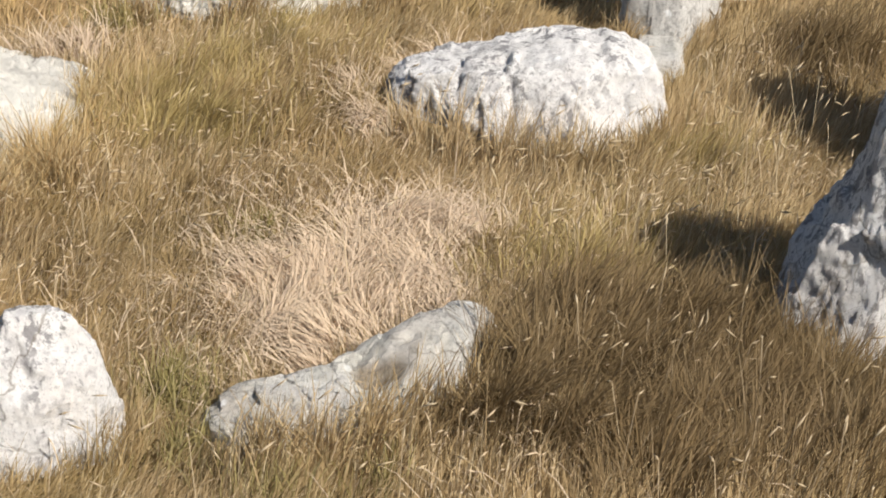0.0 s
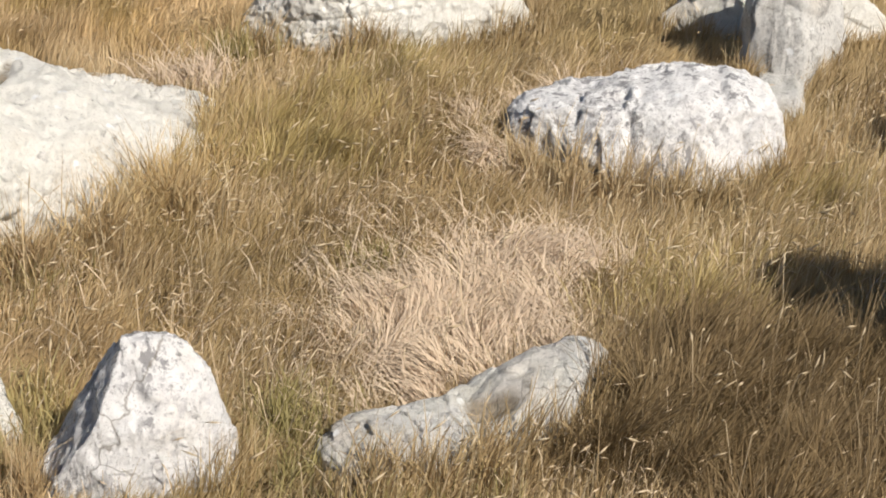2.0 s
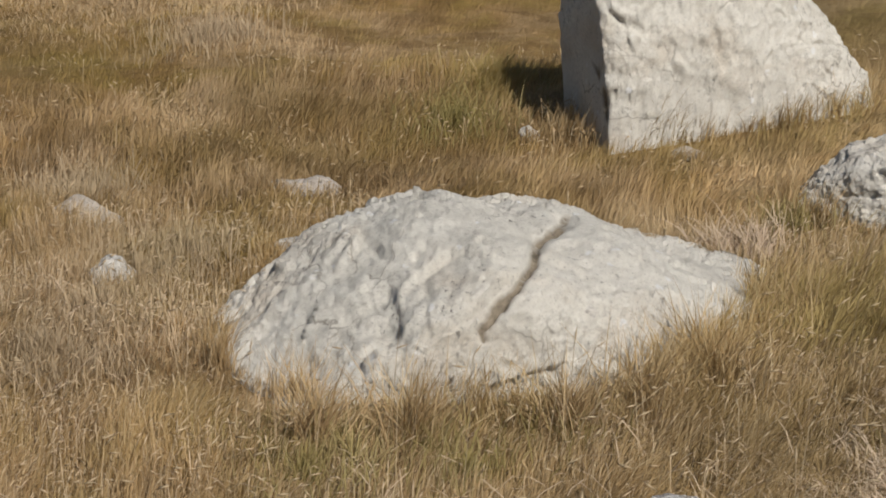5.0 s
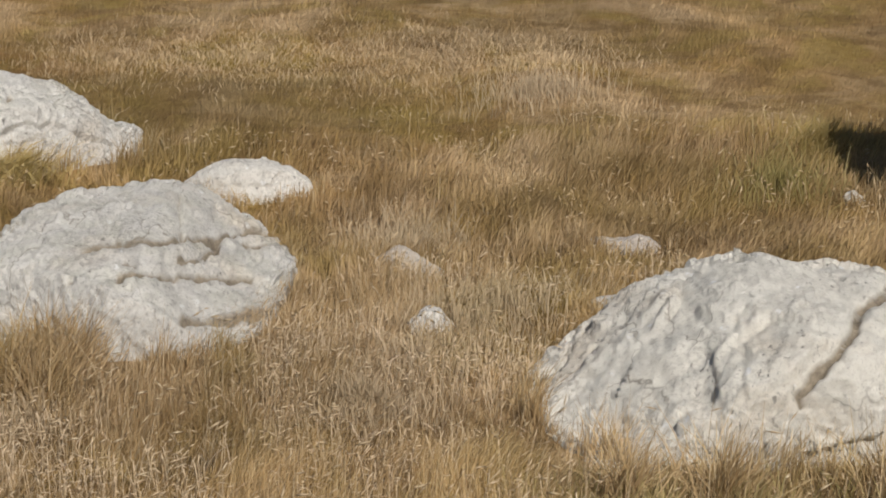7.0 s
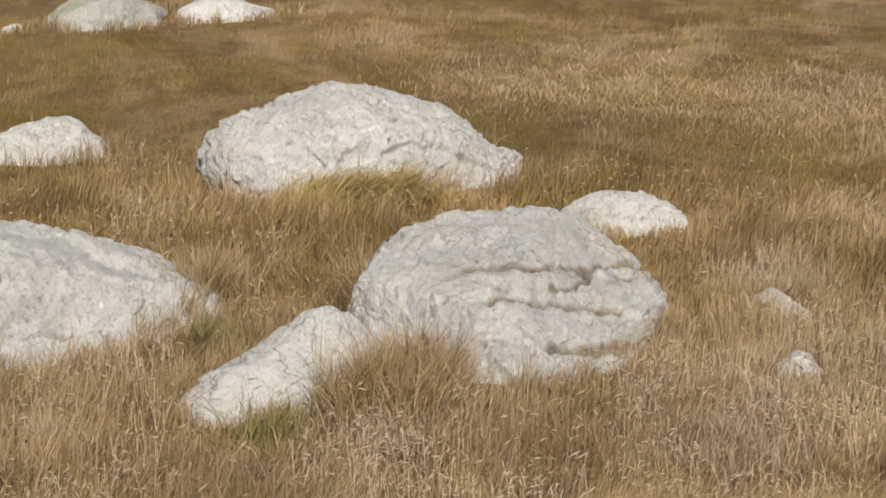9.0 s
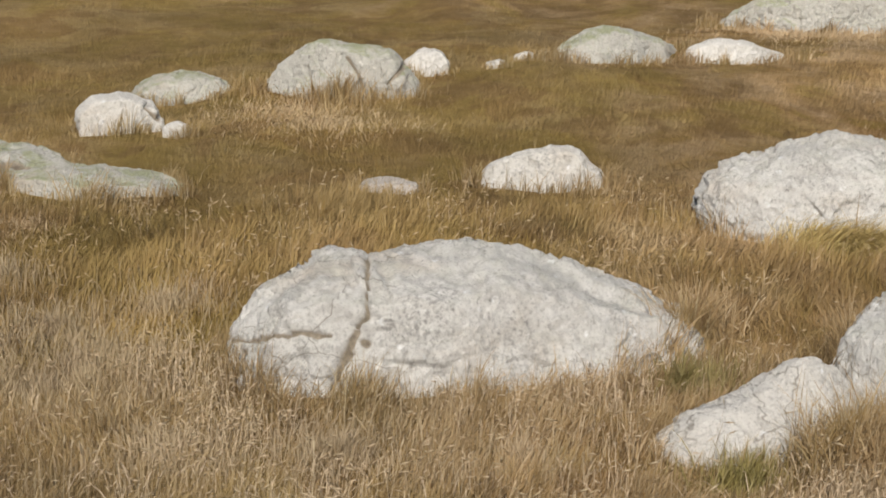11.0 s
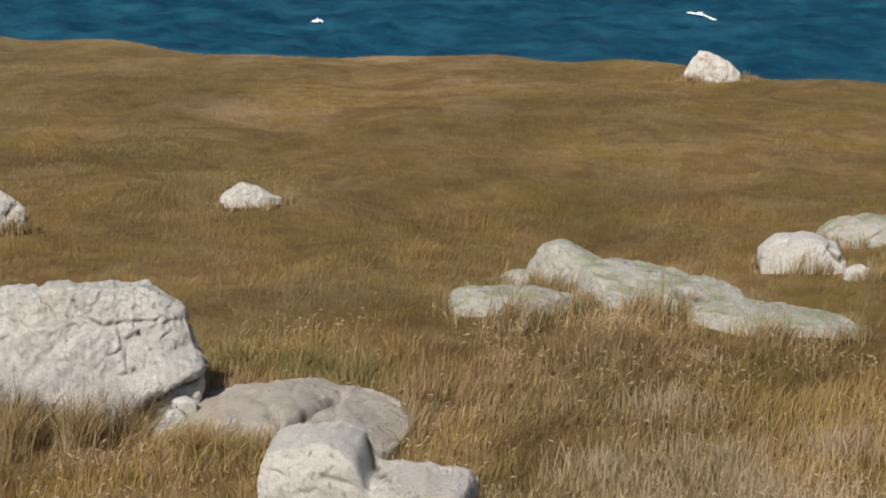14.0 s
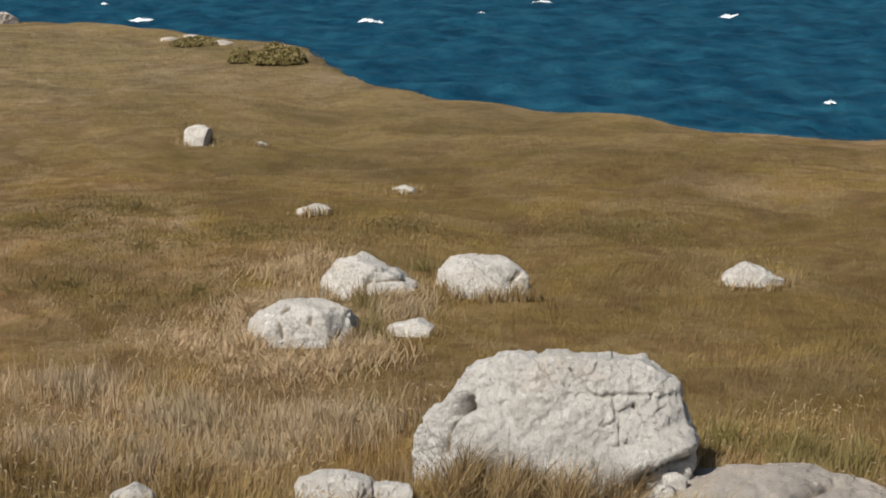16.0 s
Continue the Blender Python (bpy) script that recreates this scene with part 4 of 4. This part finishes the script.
spots("tuft", (-0.62, 6.66, 0.18), (-1.10, 11.58, 0.25), (-0.64, 6.58, 0.14), (-2.16, 13.77, 0.30), (-1.69, 10.38, 0.30), (-1.72, 9.65, 0.20), (-1.79, 9.97, 0.30), (-1.27, 6.72, 0.15), (-2.58, 13.44, 0.30), (-1.83, 9.13, 0.20), (-1.94, 9.37, 0.30), (-2.00, 9.03, 0.20), (-1.51, 6.65, 0.15), (-2.58, 8.44, 0.22), (-2.26, 6.96, 0.15), (-3.14, 8.12, 0.20), (-6.71, 8.32, 0.22), (-6.28, 7.78, 0.22), (-6.54, 7.88, 0.22), (-6.82, 8.18, 0.20))
spots("tuft", (-6.97, 8.17, 0.18), (-8.50, 8.75, 0.20), (-8.33, 8.30, 0.20), (-8.52, 8.45, 0.20), (-8.18, 8.07, 0.20), (-8.40, 8.05, 0.20), (-8.24, 7.73, 0.22), (-8.50, 7.84, 0.20), (-8.11, 7.28, 0.20), (-8.58, 7.59, 0.20), (-8.50, 7.23, 0.20), (-8.50, 6.95, 0.20), (-8.78, 6.46, 0.25), (-8.62, 6.25, 0.20), (-14.84, 10.59, 0.40), (-8.90, 5.95, 0.20), (-13.22, 7.27, 0.30), (-14.15, 6.73, 0.30), (-15.29, 6.39, 0.30), (-14.33, 5.72, 0.30))
spots("tuft", (-12.11, 4.11, 0.20), (-11.76, 3.22, 0.20), (-12.16, 3.26, 0.16), (-11.81, 3.03, 0.22), (-12.06, 2.95, 0.20), (-11.94, 2.79, 0.22), (-12.83, 2.34, 0.20), (-12.93, 2.10, 0.22), (-19.01, 2.59, 0.25), (-12.95, 1.71, 0.22), (-18.41, 1.36, 0.20))
spots("clump", (-8.57, 7.52, 0.20), (-8.50, 7.78, 0.22), (-8.40, 8.02, 0.22), (-8.33, 8.28, 0.22), (-8.36, 8.50, 0.20))
spots("clump", (-1.77, 9.09, 0.20), (-2.00, 8.70, 0.20), (-2.31, 8.39, 0.18), (-2.91, 8.01, 0.16), (-3.27, 7.85, 0.16), (-6.31, 8.00, 0.18), (-6.27, 7.90, 0.20), (-6.80, 8.50, 0.22), (-6.51, 7.98, 0.22), (-6.29, 7.70, 0.22), (-7.19, 8.72, 0.22), (-7.10, 8.60, 0.22), (-7.45, 8.85, 0.22), (-6.88, 8.16, 0.20), (-6.55, 7.71, 0.22), (-7.06, 8.22, 0.16), (-6.55, 7.54, 0.20), (-6.93, 7.90, 0.22), (-7.32, 8.27, 0.18), (-12.61, 2.19, 0.18))
spots("clump", (-12.71, 1.86, 0.18), (-12.79, 1.51, 0.15))
spots("dull", (-22.35, 4.43, 1.30), (-21.80, 1.96, 1.30), (-21.90, 0.34, 1.30), (-19.07, -0.06, 1.30), (-21.33, -0.63, 1.30), (-24.00, -0.80, 1.30), (-19.66, -1.25, 1.30), (-22.70, -1.66, 1.30))
spots("mound", (-18.47, 1.66, 0.40), (-16.76, 1.33, 0.40), (-18.03, 1.33, 0.40), (-20.00, 1.05, 0.40), (-16.40, 0.86, 0.40), (-19.54, 0.71, 0.40), (-18.09, 0.37, 0.40), (-17.00, 0.26, 0.40))


def spot_weight(x, y, kinds):
    w = np.zeros(len(x))
    for sx, sy, sr, kind in SPOTS:
        if kind in kinds:
            w = np.maximum(w, np.exp(-((x - sx) ** 2 + (y - sy) ** 2) / (0.75 * sr) ** 2))
    return w


def meadow(count, r0, r1, tall, wide, segments, material, name, label):
    x, y = scatter(count, r0, r1)
    n = len(x)
    clump = 0.7 * drift(x, y, 0.6, 6) + 0.45 * drift(x, y, 0.21, 3)
    # thinner between the clumps
    keep = rng.uniform(0, 1, n) < 0.62 + 0.5 * clump - 0.25 * spot_weight(x, y, ("flat", "lodged"))
    x, y, clump = x[keep], y[keep], clump[keep]
    n = len(x)
    patch = drift(x, y, 2.9, 4)
    low = 1 - 0.5 * spot_weight(x, y, ("flat", "lodged")) - 0.25 * spot_weight(x, y, ("stems", "green"))
    near = np.clip(rock_distance(x, y) / 0.4, 0, 1)
    h = tall * (0.78 + 0.34 * patch + 0.34 * clump) * rng.uniform(0.4, 1.2, n) * (0.6 + 0.4 * near) * low
    h = h * np.clip((land_edge(x, y) + 1 - np.hypot(x, y)) / 5, 0.3, 1)
    h = h * (1 + 0.35 * spot_weight(x, y, ("tall",)))
    # the wind combs the near grass one way; farther along it stands more tousled
    loose = np.clip((-x - 2.0) / 5.0, 0, 1)
    way = 0.45 + (0.7 + 1.0 * loose) * drift(x, y, 3.6, 9) + 0.75 * drift(x, y, 0.85, 11) + rng.normal(0, 1, n) * (0.42 + 0.5 * loose)
    lean = np.clip(0.70 - 0.12 * loose - 0.15 * patch + 0.15 * clump + rng.normal(0, 0.38, n), 0.03, 1.25)
    w = wide * rng.uniform(0.5, 1.5, n)
    blades(name, x, y, np.clip(h, 0.03, 0.6), w, lean, way, material, label, segments)


meadow(680000, 6.0, 11.5, 0.225, 0.0034, 2, STRAW, "dry_grass", "dense dry wind-bent meadow grass in tan and olive")
meadow(230000, 11.5, 15.0, 0.19, 0.0048, 2, STRAW_FAR, "dry_grass", "dense dry brown meadow grass")
meadow(420000, 15.0, 21.0, 0.095, 0.0046, 1, STRAW_FAR, "dry_grass", "low dry brown meadow grass")
meadow(330000, 21.0, 33.0, 0.06, 0.007, 1, STRAW_FAR, "dry_grass", "dry brown meadow grass farther off")
meadow(200000, 33.0, 56.0, 0.06, 0.011, 1, STRAW_FAR, "dry_grass", "distant dry grass along the headland")


def spot_grass(kind, per_m2, height, wide, lean0, spread, material, name, label, toward=0.4):
    """The special blades of all patches of one kind."""
    xs, ys = [], []
    for sx, sy, sr, k in SPOTS:
        if k == kind:
            m = int(per_m2 * 3.1 * sr * sr)
            d, a = sr * 0.55 * np.abs(rng.normal(0, 1, m)), rng.uniform(0, math.tau, m)
            xs.append(sx + d * np.cos(a))
            ys.append(sy + d * np.sin(a))
    x, y = np.concatenate(xs), np.concatenate(ys)
    keep = outside_rocks(x, y, 0.97)
    x, y = x[keep], y[keep]
    n = len(x)
    tuft = 0.75 + 0.35 * drift(x, y, 0.35, 3)
    h = height * tuft * rng.uniform(0.45, 1.2, n)
    way = toward + 1.8 * drift(x, y, 1.3, 7) + rng.normal(0, spread, n)
    lean = np.clip(lean0 + rng.normal(0, 0.22, n), 0.05, 1.3)
    blades(name, x, y, h, wide * rng.uniform(0.6, 1.5, n), lean, way, material, label, 3)


def fringe():
    """Uneven tufts that grow up against the feet of the rocks."""
    xs, ys, hs = [], [], []
    for cx, cy, ax, ay, hl, hd, tall in FOOTPRINTS:
        m = int(2600 * (hl + hd) * (1.0 if math.hypot(cx, cy) < 14 else 0.6))
        a = rng.uniform(0, math.tau, m)
        out = 1 + np.abs(rng.normal(0, 0.05, m)) / max(hd, 0.15)
        u, v = np.cos(a) * hl * out, np.sin(a) * hd * out
        x, y = cx + ax * u - ay * v, cy + ay * u + ax * v
        tuft = np.clip(0.42 + 0.55 * drift(x, y, 0.8, 2) + 0.35 * drift(x, y, 0.22, 5), 0.1, 1.3)
        # thicker and higher on the side turned to the knoll
        front = -((ax * u - ay * v) * cx + (ay * u + ax * v) * cy) / (math.hypot(cx, cy) * max(hl, hd))
        tuft = tuft * (1 + 0.35 * np.clip(front, 0, 1))
        keep = rng.uniform(0, 1, m) < 0.25 + tuft
        xs.append(x[keep])
        ys.append(y[keep])
        hs.append(((0.05 + 0.25 * tuft * min(1.0, 0.45 + tall)) * min(1.0, 16.0 / math.hypot(cx, cy)))[keep])
    x, y, h = np.concatenate(xs), np.concatenate(ys), np.concatenate(hs)
    keep = outside_rocks(x, y, 0.95)
    x, y, h = x[keep], y[keep], h[keep]
    n = len(x)
    far = np.clip(np.hypot(x, y) / 11, 0.8, 2.2)
    blades("fringe_grass", x, y, h * rng.uniform(0.5, 1.2, n), 0.0042 * far * rng.uniform(0.6, 1.5, n), np.clip(0.4 + rng.normal(0, 0.25, n), 0.05, 1.1),
           0.3 + rng.normal(0, 1.5, n), STRAW, "dry grass tufts growing against the rocks", 2)


fringe()
spot_grass("flat", 1600, 0.28, 0.0050, 1.1, 0.6, BLEACHED, "flattened_straw", "pale flattened straw pressed down by wind", 2.2)
spot_grass("stems", 1200, 0.21, 0.005, 0.35, 2.0, STEMS, "bleached_stems", "bleached greyish dead grass stems")
spot_grass("green", 1150, 0.24, 0.005, 0.45, 1.6, GREEN, "green_grass", "green grass tufts among the dry meadow")
spot_grass("lodged", 2200, 0.36, 0.005, 1.1, 0.5, YELLOW, "lodged_grass", "yellow-green long grass lying flat")
spot_grass("pale", 900, 0.10, 0.005, 0.7, 1.6, PALE_STRAW, "pale_straw", "pale straw tufts in the brown meadow")
spot_grass("tuft", 1500, 0.34, 0.0046, 0.45, 1.3, STRAW, "grass_tuft", "tall dry tufts standing before the rocks")
spot_grass("clump", 4600, 0.48, 0.0046, 0.5, 1.5, STRAW, "grass_clump", "high feathery dry grass clump hiding the foot of the rocks")
spot_grass("dull", 800, 0.065, 0.006, 0.6, 1.2, DULL, "olive_grass", "low olive-brown grass on the slope")
spot_grass("mound", 2000, 0.20, 0.006, 0.7, 1.8, PALE_STRAW, "pale_straw", "pale yellow straw heaped round the rocks on the mound")
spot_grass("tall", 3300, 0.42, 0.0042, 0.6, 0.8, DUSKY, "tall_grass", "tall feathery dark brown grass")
spot_grass("umber", 1700, 0.23, 0.0042, 0.6, 0.9, UMBER, "umber_grass", "soft brown grass bent by the wind")
spot_grass("olive", 1300, 0.27, 0.0042, 0.6, 0.8, OLIVE, "olive_grass", "olive-tinted wind-bent grass")


def seed_stalks(count, r0, r1, low, high, head, fat, stray, material, label, patchy=0.0):
    """Thin stalks that end in pointed seed heads. low, high: their heights; head, fat: a head's usual length and half width;
    stray: how far they turn from the wind; patchy: how much they keep to patches."""
    x, y = scatter(count, r0, r1)
    keep = rng.uniform(0, 1, len(x)) < 1 - patchy * (0.72 - 0.8 * drift(x, y, 1.7, 12) - 0.45 * drift(x, y, 0.33, 5))
    keep &= (rock_distance(x, y) > 0.06) & (rng.uniform(0, 1, len(x)) < np.where(x > -3.5, 1 - 0.55 * patchy, 1.0))
    x, y = x[keep], y[keep]
    n = len(x)
    z = ground_z(x, y)
    h = rng.uniform(low, high, n)
    a = rng.normal(0.6, stray, n)
    lean = rng.uniform(0.1, 0.6, n) * h
    tx, ty, tz = x + np.cos(a) * lean, y + np.sin(a) * lean, z + h
    hl = head * rng.uniform(0.6, 1.5, n)
    nod = rng.normal(0.4, 0.55, n)
    ex, ey, ez = tx + np.cos(a) * hl * np.cos(nod), ty + np.sin(a) * hl * np.cos(nod), tz + hl * np.sin(nod)
    sx, sy = -np.sin(a), np.cos(a)
    w = 0.0013
    b = fat * rng.uniform(0.7, 1.3, n)
    mx, my, mz = (tx * 0.55 + ex * 0.45), (ty * 0.55 + ey * 0.45), (tz * 0.55 + ez * 0.45)
    v = np.stack([np.stack(c, -1) for c in (
        (x - sx * w, y - sy * w, z), (x + sx * w, y + sy * w, z), (tx + sx * w, ty + sy * w, tz), (tx - sx * w, ty - sy * w, tz),
        (mx + sx * b, my + sy * b, mz), (mx - sx * b, my - sy * b, mz), (mx, my, mz + b), (mx, my, mz - b), (ex, ey, ez))], 1).reshape(-1, 3)
    pat = [0, 1, 2, 3, 3, 2, 4, 6, 5, 2, 3, 5, 7, 4, 4, 8, 6, 6, 8, 5, 5, 8, 7, 7, 8, 4]
    siz = [4, 5, 5, 3, 3, 3, 3]
    idx = (np.arange(n)[:, None] * 9 + np.array(pat)).ravel()
    ob = mesh_object("seed_heads", v, idx, np.tile(siz, n), material)
    return tagged(ob, label, "grass", kind="stuff")


seed_stalks(2200, 6.0, 10.5, 0.22, 0.42, 0.06, 0.0055, 0.7, STEMS, "straw-coloured seed heads on thin bent stalks")
seed_stalks(62000, 6.2, 11.5, 0.06, 0.21, 0.048, 0.0034, 1.7, WITHERED, "short pale withered seed heads thick in the sward", 1.0)
seed_stalks(13000, 11.5, 15.5, 0.05, 0.17, 0.05, 0.0055, 1.7, PALE_STRAW, "short tan seed heads in the brown sward", 1.0)


def stray_straws(count, r0, r1):
    """Single long pale straws that stick out of the sward every way."""
    x, y = scatter(count, r0, r1)
    n = len(x)
    near = np.clip(rock_distance(x, y) / 0.4, 0.4, 1)
    blades("stray_straw", x, y, rng.uniform(0.10, 0.26, n) * near, rng.uniform(0.004, 0.007, n), rng.uniform(0.8, 1.3, n),
           rng.choice((0.1, math.pi), n) + rng.normal(0, 0.6, n), BLEACHED, "single pale straws sticking out of the grass", 3)


stray_straws(4200, 6.0, 10.5)


# ---- headland and sea details ----
def shrub(x, y, wide, tall, label):
    """A low wind-shaped shrub of many small leaves on short stems."""
    m = 4000
    u, a = np.sqrt(rng.uniform(0, 1, m)), rng.uniform(0, math.tau, m)
    px, py = u * np.cos(a) * wide / 2, u * np.sin(a) * wide / 2
    top = tall * np.sqrt(np.clip(1 - u ** 2, 0, 1)) * (0.8 + 0.3 * drift(px + x, py + y, 0.9, 3))
    pz = top * rng.uniform(0.35, 1.0, m)
    d1, d2 = rng.normal(0, 1, (m, 3)), rng.normal(0, 1, (m, 3))
    d1 /= np.linalg.norm(d1, axis=1)[:, None]
    d2 /= np.linalg.norm(d2, axis=1)[:, None]
    c = np.stack([px, py, pz], -1)
    s = rng.uniform(0.025, 0.06, m)[:, None]
    v = np.stack([c - d1 * s, c + d2 * s * 0.5, c + d1 * s, c - d2 * s * 0.5], 1).reshape(-1, 3)
    root = new("shrub")
    root.location = (x, y, float(ground_z(np.array(x), np.array(y))))
    tagged(root, label, "shrub")
    leaves = mesh_object("foliage", v, np.arange(4 * m), np.full(m, 4), BUSH, False)
    leaves.parent = root
    bm = bmesh.new()
    for i in range(7):
        t = i * 0.9
        tip = Vector((math.cos(t) * wide * 0.3, math.sin(t) * wide * 0.3, tall * 0.7))
        m4 = tip.to_track_quat("Z", "Y").to_matrix().to_4x4()
        bmesh.ops.create_cone(bm, segments=6, radius1=0.03, radius2=0.01, depth=tip.length, matrix=m4 @ Matrix.Translation((0, 0, tip.length / 2)))
    me = bpy.data.meshes.new("stems")
    bm.to_mesh(me)
    bm.free()
    me.materials.append(TURF)
    st = new("stems", me)
    st.parent = root
    return root


shrub(-39.55, 1.40, 1.00, 0.34, "low olive-green shrub on the headland edge")
shrub(-40.20, 0.85, 0.80, 0.26, "low olive-green shrub on the headland edge")
shrub(-45.04, -0.09, 1.10, 0.16, "small brown-green shrub on the headland edge")


def whitecaps():
    """Short broken crests of foam on the swell."""
    vs, fs = [], []
    for cx, cy, wide in (
        (-215, -6, 2.5),
        (-215, 16.7, 2.5),
        (-243, 38.5, 2.6),
        (-223, 54.8, 2.9),
        (-234, -10.3, 0.8),
        (-226, 29.2, 0.8),
        (-165, 66.1, 2.6),
        (-136, 68.6, 2.2),
        (-143, 42.6, 0.9),
    ):
        r = math.hypot(cx, cy)
        tx, ty, dx, dy = cy / r, -cx / r, cx / r, cy / r
        n0 = 26
        for row in range(5):
            for i in range(n0):
                f = i / (n0 - 1) - 0.5
                thick = (0.5 - abs(f)) ** 0.6 * (0.9 + 0.3 * math.sin(i * 1.9 + cx) + 0.2 * math.sin(i * 0.7 + cy))
                off = (row / 4 - 0.5) * 2.4 * max(0.08, thick) * (r / 225) ** 2 + 0.12 * math.sin(i * 0.4 + cx)
                px, py = cx + tx * f * wide + dx * off, cy + ty * f * wide + dy * off
                vs.append((px, py, float(sea_level(np.array(px), np.array(py))) + 0.06 + 0.25 * max(0.0, thick) * math.sin(math.pi * row / 4)))
        base = len(vs) - 5 * n0
        fs.append(grid_faces(5, n0, False) + base)
    f = np.concatenate(fs)
    ob = mesh_object("sea_foam", np.array(vs), f.ravel(), np.full(len(f), 4), FOAM)
    return tagged(ob, "white foam on breaking wave crests", "foam", kind="stuff")


whitecaps()
